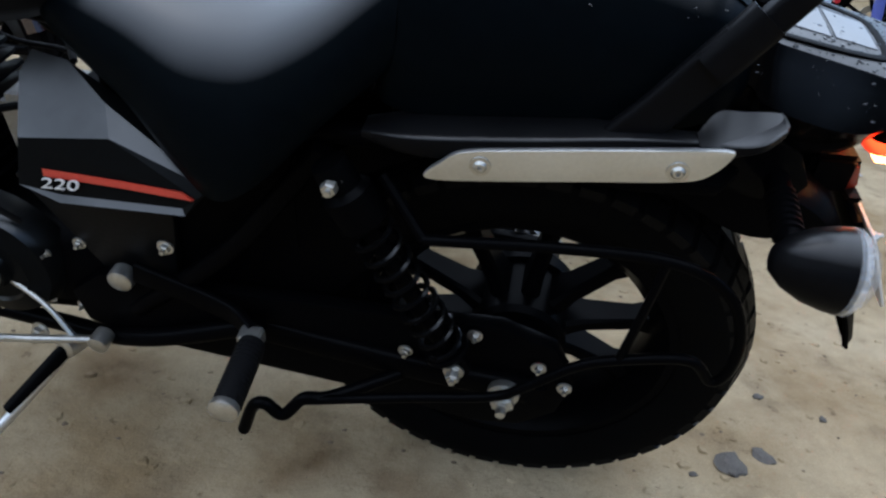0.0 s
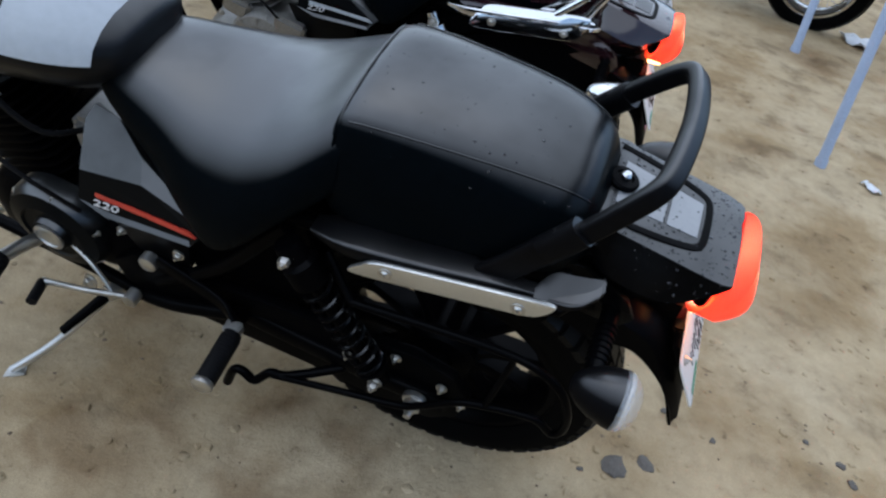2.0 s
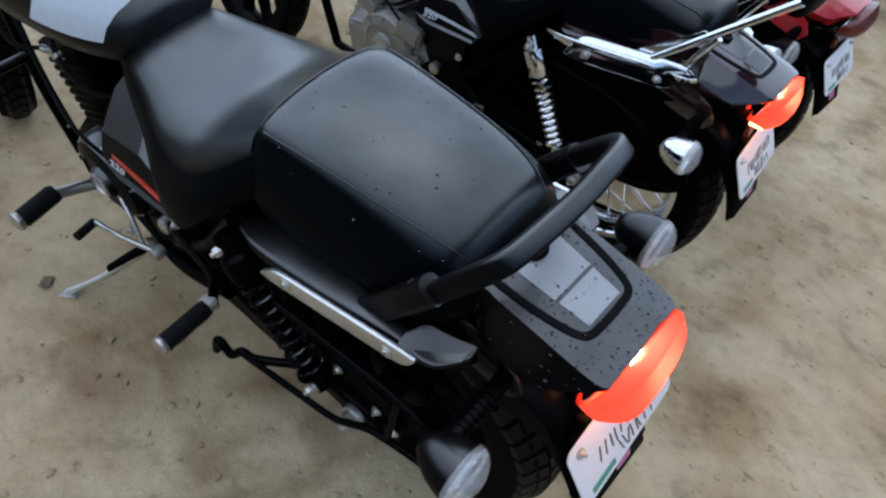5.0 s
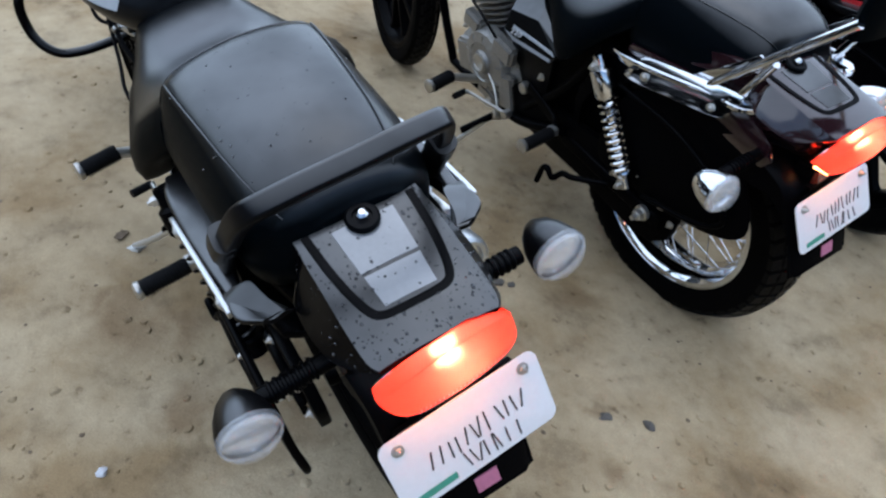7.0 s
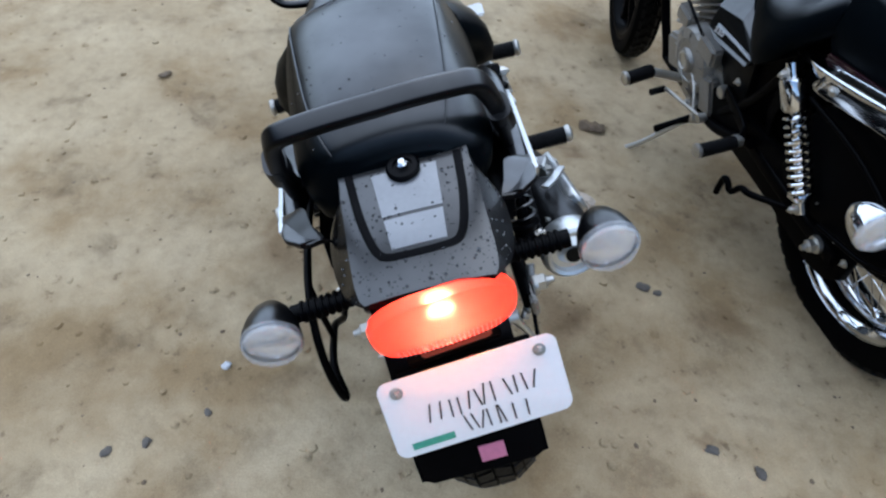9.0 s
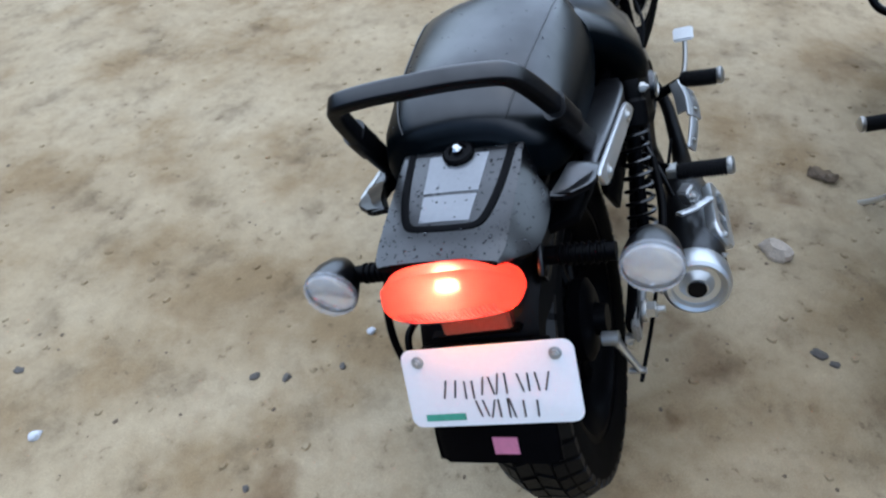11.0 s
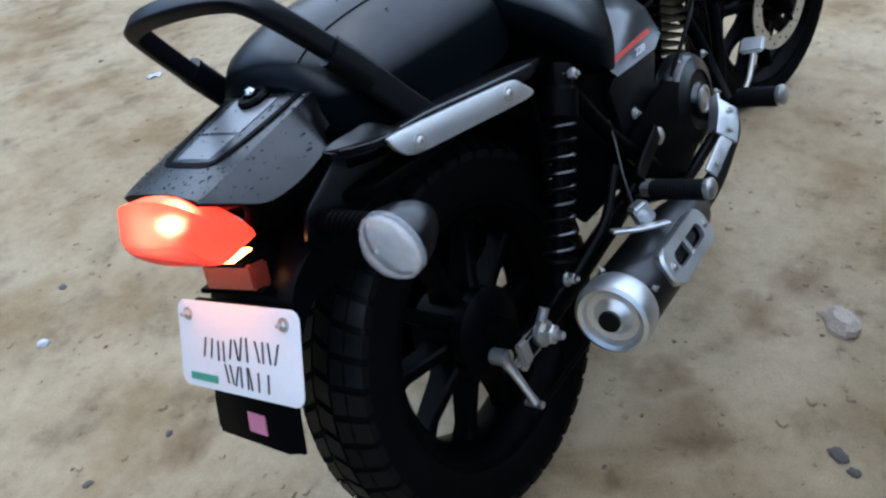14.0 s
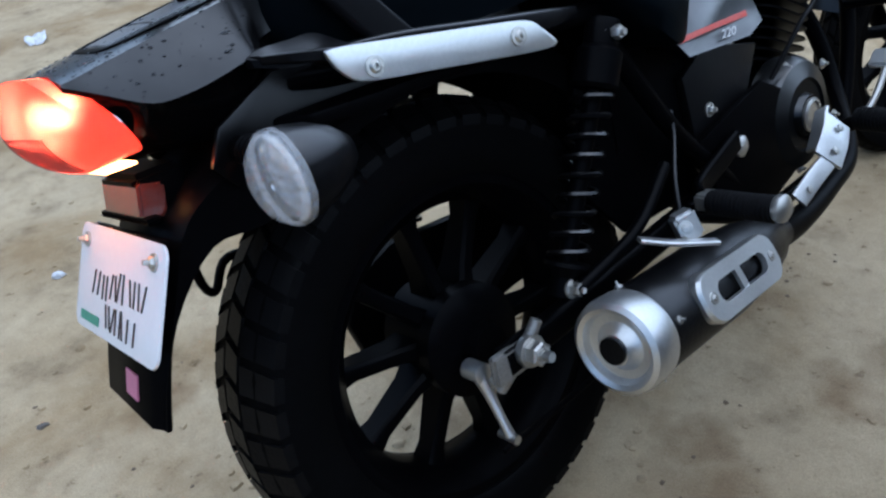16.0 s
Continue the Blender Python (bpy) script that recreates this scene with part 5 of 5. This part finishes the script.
def engine(root, S):
    em = S.get("engine", "alloy")
    st = [(-0.47, 0.36, 0.30, 0.06), (-0.50, 0.41, 0.27, 0.10), (-0.60, 0.44, 0.255, 0.12), (-0.72, 0.45, 0.25, 0.122), (-0.82, 0.42, 0.26, 0.11), (-0.87, 0.36, 0.30, 0.07)]
    rings = []
    for x, zt, zb, w in blend(st, 3):
        rings.append([(x, y * w, (zt + zb) / 2 + z * (zt - zb) / 2) for y, z in oblong(1, 1, 0.35, 3)])
    bm = B()
    ringfaces(bm, rings)
    case = part("crankcase", bm, em, root, "black engine crankcase" if em == "alloy" else "bare aluminium engine crankcase")
    for s in (-1, 1):
        P = lambda x, y, z: (x, s * y, z)
        cov = part("engine_cover", lathe(B(), [(0.095, -0.02), (0.095, 0.012), (0.086, 0.026), (0.060, 0.034), (0.056, 0.030), (0.036, 0.030), (0.032, 0.040), (0, 0.042)], P(-0.672, 0.112, 0.380), P(0, 1, 0), 36), "panelgrey" if em == "alloy" else em, case)
        part("cover_badge", lathe(B(), [(0.028, 0.038), (0.028, 0.044), (0.022, 0.046), (0.021, 0.043), (0, 0.043)], P(-0.672, 0.112, 0.380), P(0, 1, 0), 28), "steel", cov, "round metal cover badge")
        for i in range(6):
            a = math.pi * 2 * i / 6 + 0.3
            part("bolt", bolt(B(), P(-0.672 + 0.088 * math.cos(a), 0.126, 0.380 + 0.088 * math.sin(a)), P(0, 1, 0), 0.005, 0.005), "steel", cov)
        if em != "alloy":
            for k in range(9):
                a = 2 * math.pi * k / 9 + 0.2
                part("cast_rib", box(B(), P(-0.672 + 0.066 * math.cos(a), 0.140, 0.380 + 0.066 * math.sin(a)), (0.036, 0.010, 0.010 + 0.008 * (k % 2)), 0.004, pose(0, 0, 0, 0, -math.degrees(a), 0)), em, cov)
            for x, z, w, h, y in ((-0.585, 0.455, 0.09, 0.06, 0.128), (-0.565, 0.330, 0.07, 0.11, 0.122), (-0.745, 0.470, 0.08, 0.05, 0.118), (-0.775, 0.350, 0.07, 0.10, 0.120), (-0.655, 0.270, 0.11, 0.04, 0.118)):
                part("cast_boss", box(B(), P(x, y, z), (w, 0.034, h), 0.009, pose(0, 0, 0, 0, 12 * (1 if w > h else -1), 0)), em, case)
        part("clutch_cable", tube(B(), [P(-0.60, 0.13, 0.46), P(-0.66, 0.15, 0.53), P(-0.76, 0.13, 0.56), P(-0.86, 0.10, 0.66), P(-0.92, 0.09, 0.76)], 0.004, 8), "grip", root)
        part("frame_tube", tube(B(), [P(-0.90, 0.09, 0.25), P(-0.985, 0.075, 0.45), P(-1.03, 0.045, 0.72)], 0.014, 12), "frame", root)
    d = Vector((-0.42, 0, 1)).normalized()
    bm = B()
    base = Vector((-0.72, 0, 0.435))
    lathe(bm, [(0.052, 0), (0.052, 0.20), (0.03, 0.22), (0, 0.22)], base, d, 24)
    part("cylinder", bm, em, root)
    u = Vector((1, 0, 0.42)).normalized()
    for k in range(11):
        q = base + d * (0.016 + 0.017 * k)
        part("cooling_fin", prism(B(), oblong(0.082, 0.088, 0.2, 3), q, u, (0, 1, 0), 0.004), em, root)
    part("carburettor", box(B(), (-0.60, 0.0, 0.535), (0.10, 0.10, 0.09), 0.012), "castalu", root)
    part("air_box", box(B(), (-0.42, 0.0, 0.55), (0.20, 0.17, 0.20), 0.03), "plastic", root)
    part("battery_box", box(B(), (-0.30, 0.0, 0.54), (0.13, 0.20, 0.20), 0.02), "plastic", root)
    part("spine_tube", tube(B(), [(0.10, 0, 0.70), (-0.20, 0, 0.69), (-0.50, 0, 0.68), (-1.05, 0, 0.75)], 0.022, 12), "frame", root)
    for s in (-1, 1):
        part("seat_tube", tube(B(), [(0.18, s * 0.085, 0.685), (-0.05, s * 0.125, 0.665), (-0.30, s * 0.12, 0.655), (-0.50, s * 0.06, 0.68)], 0.013, 10), "frame", root)
        part("strut_tube", tube(B(), [(-0.20, s * 0.14, 0.645), (-0.33, s * 0.135, 0.47), (-0.48, s * 0.125, 0.33)], 0.013, 10), "frame", root)
    # small fittings round the engine
    for s in (-1, 1):
        P = lambda x, y, z: (x, s * y, z)
        part("fuel_hose", tube(B(), [P(-0.60, 0.055, 0.58), P(-0.64, 0.105, 0.60), P(-0.70, 0.11, 0.65), P(-0.74, 0.08, 0.70)], 0.005, 8), "grip", root)
        part("plug_cable", tube(B(), [P(-0.80, 0.09, 0.60), P(-0.84, 0.13, 0.62), P(-0.90, 0.11, 0.68), P(-0.95, 0.06, 0.72)], 0.0042, 8), "grip", root)
        part("plug_cap", tube(B(), [P(-0.775, 0.075, 0.585), P(-0.805, 0.098, 0.605)], [0.009, 0.007], 12), "steel", root, "bright plug cap")
        part("hose_clip", lathe(B(), [(0.0075, -0.004), (0.009, -0.003), (0.009, 0.003), (0.0075, 0.004)], P(-0.70, 0.11, 0.65), P(-0.7, 0.1, 0.7), 14), "steel", root)
        for x, z in ((-0.83, 0.33), (-0.80, 0.43), (-0.575, 0.30), (-0.545, 0.42), (-0.70, 0.275)):
            part("case_bolt", bolt(B(), P(x, 0.112, z), P(0, 1, 0), 0.006, 0.006), "steel", case)
        part("head_bolt", bolt(B(), P(-0.79, 0.085, 0.60), P(-0.2, 1, 0.1), 0.008, 0.008), "steel", root)
        part("rear_frame_bolt", bolt(B(), P(-0.40, 0.148, 0.475), P(0, 1, 0), 0.007, 0.007), "steel", root)
    # crash guard in front of the engine
    for s in (-1, 1):
        g = [(-0.955, s * 0.085, 0.50), (-0.955, s * 0.19, 0.505), (-0.962, s * 0.245, 0.525), (-0.985, s * 0.268, 0.58), (-1.0, s * 0.24, 0.66), (-1.01, s * 0.10, 0.72), (-1.02, s * 0.045, 0.73)]
        part("crash_guard", tube(B(), g, 0.0105, 12), "gloss", root, "glossy black tubular crash guard")


def front(root, S):
    c = (-1.478, 0.0, 0.333)
    before = set(root.children)
    wheel(root, c, S.get("tyre", 0.3075) - 0.0105, 0.092, S.get("front_wheel", S["wheel"]), "front_tyre", drum=False, disc=True)
    for s in (-1, 1):
        P = lambda x, y, z: (x, s * y, z)
        leg = part("fork_leg", tube(B(), [P(-1.478, 0.085, 0.322), P(-1.37, 0.088, 0.49)], 0.021, 16), "alloy", root)
        part("fork_tube", tube(B(), [P(-1.37, 0.088, 0.49), P(-1.13, 0.09, 0.95)], 0.0155, 16), "frame" if S["wheel"] == "cast" else "chrome", leg)
        hb = part("handlebar", tube(B(), [P(-1.10, 0.0, 1.00), P(-1.09, 0.08, 1.01), P(-1.02, 0.20, 1.06), P(-0.90, 0.33, 1.03), P(-0.80, 0.40, 1.0)], 0.011, 12), "gloss", root)
        part("bar_grip", tube(B(), [P(-0.90, 0.33, 1.03), P(-0.79, 0.405, 0.998)], 0.017, 14), "grip", hb)
    guard = []
    for i in range(17):
        a = radians(20 + 140 * i / 16)
        guard.append([(c[0] + (0.315 + k) * math.cos(a), y, c[2] + (0.315 + k) * math.sin(a)) for y, k in ((-0.058, -0.035), (-0.052, -0.008), (-0.03, 0.003), (0.03, 0.003), (0.052, -0.008), (0.058, -0.035), (0.053, -0.035), (0, -0.004), (-0.053, -0.035))])
    bm = B()
    ringfaces(bm, guard)
    part("front_mudguard", bm, S["paint"], root)
    part("head_lamp", lathe(B(), [(0, 0.10), (0.05, 0.09), (0.085, 0.04), (0.092, 0.0), (0.088, -0.012), (0, -0.016)], (-1.27, 0, 0.92), (1, 0, 0.1), 32), "gloss", root)
    # the bars are turned
    steer = Matrix.Translation((-1.13, 0, 0.95)) @ Matrix.Rotation(radians(S.get("steer", 0)), 4, Vector((0.24, 0, 0.46))) @ Matrix.Translation((1.13, 0, -0.95))
    for ob in set(root.children) - before:
        ob.matrix_basis = Matrix.Translation(S.get("front_shift", (0, 0, 0))) @ steer


def motorcycle(name, label, S, where):
    root = tagged(new(name), label, "motorcycle", "motorcycles parked in a row")
    root.matrix_world = where
    wheel(root, (AXLE[0] + 0.008, AXLE[1], AXLE[2]), S.get("tyre", 0.3075), 0.144, S["wheel"], "rear_tyre")
    rider_seat(root, S["seat"])
    pillion_seat(root, S["seat"], S)
    tank(root, S["tank"])
    tail(root, S)
    rails(root, S)
    shock(root, S)
    swingarm(root, S)
    side_panels(root, S)
    exhaust(root, S)
    pegs(root, S)
    engine(root, S)
    front(root, S)
    if S.get("guardbars"):
        guard_bars(root)
    if S.get("skirt"):
        skirt_guard(root)
    return root


STREET = dict(seed=1, paint="gloss", cowl_label="wet glossy black tail cowl", seat="vinyl", tank="tankgrey", wheel="cast", shock="black", grab="hoop", rail="grain", plate="silver", plate_label="satin silver rail plate", lampshell="grain", lamp_label="black bullet turn signal", wet=True, guardbars=True, steer=-18)
CRUISE = dict(seed=2, paint="maroon", cowl_label="glossy deep maroon tail cowl", seat="vinyl", tank="maroon", wheel="spoked", shock="chrome", grab="backrest", rail="chrome", plate="chrome", plate_label="chrome rail plate", lampshell="chrome", lamp_label="chrome bullet turn signal", engine="castalu", muffler="chrome", centre="gloss", badge="band", skirt=True, front_wheel="cast", steer=-16, tyre=0.331, front_shift=(0.10, 0, 0), tail_shift=(0, -0.055, 0), signal=0.025, low=0.045)
RED = dict(CRUISE, seed=3, lit=False, paint="reddish", cowl_label="bright red tail cowl", tank="reddish", wheel="cast", shock="black", lampshell="plastic", lamp_label="black turn signal", grab="hoop", rail="grain", plate="gloss", plate_label="black rail plate", engine="alloy", muffler="muffler")

bike = motorcycle("motorcycle", "black street cruiser motorcycle, damp, leaning on its side stand on sand", STREET, BIKE)
cruise = motorcycle("motorcycle", "dark maroon cruiser with chrome rails and spoked wheels, tail lamp lit", CRUISE, pose(*NB))
red = motorcycle("motorcycle", "red and black motorcycle parked beyond the chrome cruiser", RED, pose(*RB))
for where in FARBIKES:
    far = copy_thing(red if where[0] > 2 else cruise, pose(*where))
    tagged(far, "dark motorcycle standing at the far side of the yard")


# ---- ground ----
def bank(y):
    """The yard falls a little beyond the first motorcycle."""
    s = max(0.0, min(1.0, (y - 0.32) / 0.60))
    return -0.055 * s * s * (3 - 2 * s)


FLAT = [(0.0, 0.0), (-1.49, 0.0), (-0.74, -0.34)]
for n_ in (NB, RB):
    for u, v in ((0, 0), (-1.49, 0)):
        q = pose(*n_) @ Vector((u, v, 0))
        FLAT.append((q.x, q.y))


def height(x, y):
    p = Vector((x, y, 0))
    h = 0.010 * noise.noise(p * 1.1) + 0.006 * noise.noise(p * 4.3 + Vector((3, 1, 0))) + 0.0045 * noise.noise(p * 13)
    near = min((x - u) ** 2 + (y - v) ** 2 for u, v in FLAT)
    return (h - 0.002) * min(1.0, near / 0.06) - 0.0015 + bank(y)


bm = B()
N, HALF = 230, 3.45
xs = [-HALF + 2 * HALF * i / N for i in range(N + 1)]
grid = [[bm.verts.new((x - 0.3, y + 0.4, height(x - 0.3, y + 0.4))) for x in xs] for y in xs]
for i in range(N):
    for j in range(N):
        bm.faces.new((grid[i][j], grid[i][j + 1], grid[i + 1][j + 1], grid[i + 1][j]))
edge = [grid[0][j] for j in range(N)] + [grid[i][N] for i in range(N)] + [grid[N][j] for j in range(N, 0, -1)] + [grid[i][0] for i in range(N, 0, -1)]
last = edge
for k in (1.6, 4, 12, 60, 300):
    nxt = [bm.verts.new(((v.co.x + 0.3) * (k if last is edge else 1) - 0.3, 0, 0)) for v in edge]
    for v, w in zip(edge, nxt):
        y = (v.co.y - 0.4) * k + 0.4
        w.co = ((v.co.x + 0.3) * k - 0.3, y, bank(y) - 0.0015)
    m = len(last)
    for i in range(m):
        bm.faces.new((last[i], last[(i + 1) % m], nxt[(i + 1) % m], nxt[i]))
    last = nxt
tagged(part("ground", bm, "sand", None, angle=180), "damp trodden sandy earth with stains and grit", "ground", kind="structure")


# ---- things on the ground and round the yard ----
def ground_z(x, y):
    return height(x, y)


def stone(x, y, size, mat, label, seed, flat=0.6):
    z = ground_z(x, y)
    ob = part("stone", ball(B(), (0, 0, 0), size, (1.0, 0.75, flat), 12, 0.55, seed), mat, angle=25)
    ob.matrix_world = pose(x, y, z + size * flat * 0.35, 0, 0, seed * 47 % 360)
    return tagged(ob, label, "stone", "stones on the sand")


stone(-0.592, 0.378, 0.042, "stone", "pale angular stone lying on the sand", 1, 0.55)
stone(0.408, 0.046, 0.030, "darkstone", "flat dark damp stone pressed into sand", 2, 0.22)
stone(0.472, 0.092, 0.022, "darkstone", "flat dark damp stone pressed into sand", 3, 0.22)
stone(0.230, 0.521, 0.016, "darkstone", "small dark stone on the sand", 4, 0.4)
stone(-0.281, 0.451, 0.018, "darkstone", "small dark stone on the sand", 5, 0.4)
stone(-0.140, -0.534, 0.011, "scrap", "small white pebble on the sand", 6, 0.8)
stone(0.290, -1.145, 0.014, "scrap", "small bluish white pebble on the sand", 7, 0.6)
stone(0.342, 0.007, 0.008, "darkstone", "small dark stone on the sand", 8, 0.4)
for i, (x, y) in enumerate(((0.83, 0.361), (0.91, 0.33), (0.495, 0.266), (0.61, 0.239), (0.93, 0.28), (0.031, -0.676), (-0.028, -0.564), (0.174, 0.438), (0.041, -0.749), (0.466, -0.685), (0.303, -0.643), (0.141, -1.304), (-0.841, -2.611), (0.27, 2.459), (0.986, 2.10), (-0.261, 0.481))):
    stone(x, y, 0.009 + 0.006 * ((i * 37) % 10) / 10, "darkstone", "small dark stone on the sand", 10 + i, 0.35)


def scrap(x, y, size, mat, name, label, cat, seed):
    """A crumpled flake of paper or leaf."""
    rnd = random.Random(seed)
    bm = B()
    n = 5
    g = [[bm.verts.new(((i / n - 0.5) * size * (1 - 0.35 * abs(j / n - 0.5)), (j / n - 0.5) * size * 0.6, size * 0.10 + size * 0.10 * rnd.uniform(-1, 1))) for i in range(n + 1)] for j in range(n + 1)]
    for j in range(n):
        for i in range(n):
            bm.faces.new((g[j][i], g[j][i + 1], g[j + 1][i + 1], g[j + 1][i]))
    ob = part(name, bm, mat, angle=30)
    md = ob.modifiers.new("thickness", "SOLIDIFY")
    md.thickness = 0.001
    ob.matrix_world = pose(x, y, ground_z(x, y) + 0.001, 0, 0, rnd.uniform(0, 360))
    tagged(ob, label, cat)


scrap(1.198, 2.02, 0.09, "scrap", "paper_scrap", "crumpled white paper scrap on the sand", "paper", 1)
scrap(1.352, 4.144, 0.24, "scrap", "paper_scrap", "crumpled white paper scrap on the sand", "paper", 2)
scrap(-1.319, -0.789, 0.045, "leaf", "dead_leaf", "small flat dead leaf on the sand", "leaf", 3)
scrap(-0.831, -2.216, 0.06, "scrap", "paper_scrap", "small white paper scrap on the sand", "paper", 4)
scrap(-0.225, -3.036, 0.14, "scrap", "paper_scrap", "crumpled white paper scrap on the sand", "paper", 5)
scrap(-0.785, -0.350, 0.038, "leaf", "dead_leaf", "curled brown dead leaf beside the stand foot", "leaf", 6)
scrap(-0.955, 0.520, 0.085, "leaf", "dead_leaf", "curled brown dead leaf beside the stand foot", "leaf", 7)


def flakes():
    """Grit, leaf crumbs and small pebbles strewn over the sand."""
    rnd = random.Random(11)
    bm = B()
    for i in range(900):
        x, y = rnd.gauss(0.1, 1.3), rnd.gauss(0.2, 1.3)
        r = rnd.uniform(0.0015, 0.006) * (1 + 0.5 * (rnd.random() < 0.06))
        z = ground_z(x, y)
        a = rnd.uniform(0, 6.28)
        ring = [bm.verts.new((x + r * rnd.uniform(0.6, 1.2) * math.cos(a + k * 1.2566), y + r * rnd.uniform(0.5, 1.1) * math.sin(a + k * 1.2566), z + 0.0003)) for k in range(5)]
        top = bm.verts.new((x, y, z + r * 0.45))
        for k in range(5):
            bm.faces.new((ring[k], ring[(k + 1) % 5], top))
    return bm


def crumbs():
    """Low lumps of trodden soil."""
    rnd = random.Random(23)
    bm = B()
    for i in range(1500):
        x, y = rnd.gauss(0.1, 1.1), rnd.gauss(0.1, 1.1)
        r = 0.003 + 0.010 * rnd.random() ** 2.2
        z = ground_z(x, y)
        a = rnd.uniform(0, 6.28)
        low = [(x + r * rnd.uniform(0.8, 1.3) * math.cos(a + k * 1.0472), y + r * rnd.uniform(0.7, 1.2) * math.sin(a + k * 1.0472), z - 0.001) for k in range(6)]
        mid = [(x + (p[0] - x) * 0.72, y + (p[1] - y) * 0.72, z + r * rnd.uniform(0.28, 0.5)) for p in low]
        ringfaces(bm, [low, mid])
    return bm


tagged(part("soil_crumbs", crumbs(), "sand", angle=60), "low crumbs of trodden damp soil", "soil", kind="stuff")
tagged(part("grit", flakes(), "leaf", angle=20), "dark grit and leaf crumbs strewn over the sand", "grit", kind="stuff")


def pole(x, y, r, h, mat, label, lean=(0, 0)):
    z = ground_z(x, y)
    ob = part("pole", lathe(B(), [(r * 1.25, -0.05), (r * 1.25, 0.03), (r, 0.04), (r, h - 0.02), (r * 0.8, h), (0, h)], (0, 0, 0), (0, 0, 1), 20), mat)
    ob.matrix_world = pose(x, y, z, *lean, 0)
    return tagged(ob, label, "pole", "barrier poles")


pole(0.995, 2.085, 0.020, 2.2, "pole", "thin pale blue upright pole planted in sand", (0, -7))
pole(0.945, 3.565, 0.022, 2.2, "pole", "thin pale blue upright pole planted in sand", (0, -6))
pole(1.536, 3.124, 0.026, 2.2, "bluepole", "deep blue upright pole planted in sand", (0, -6))

# unseen walls added round the yard to keep low sky light off the bikes
for name, c, size in (("screen_wall_east", (9.5, 1, 1), (0.25, 19, 2.4)), ("screen_wall_west", (-10, 1, 1), (0.25, 19, 2.4)), ("screen_wall_north", (-0.25, 10.4, 1), (19.2, 0.25, 2.4)), ("screen_wall_south", (-0.25, -8.4, 1), (19.2, 0.25, 2.4))):
    tagged(part(name, box(B(), c, size, 0.02), "wall"), "plain weathered dark wall added unseen to dim the low sky", "wall", kind="structure")
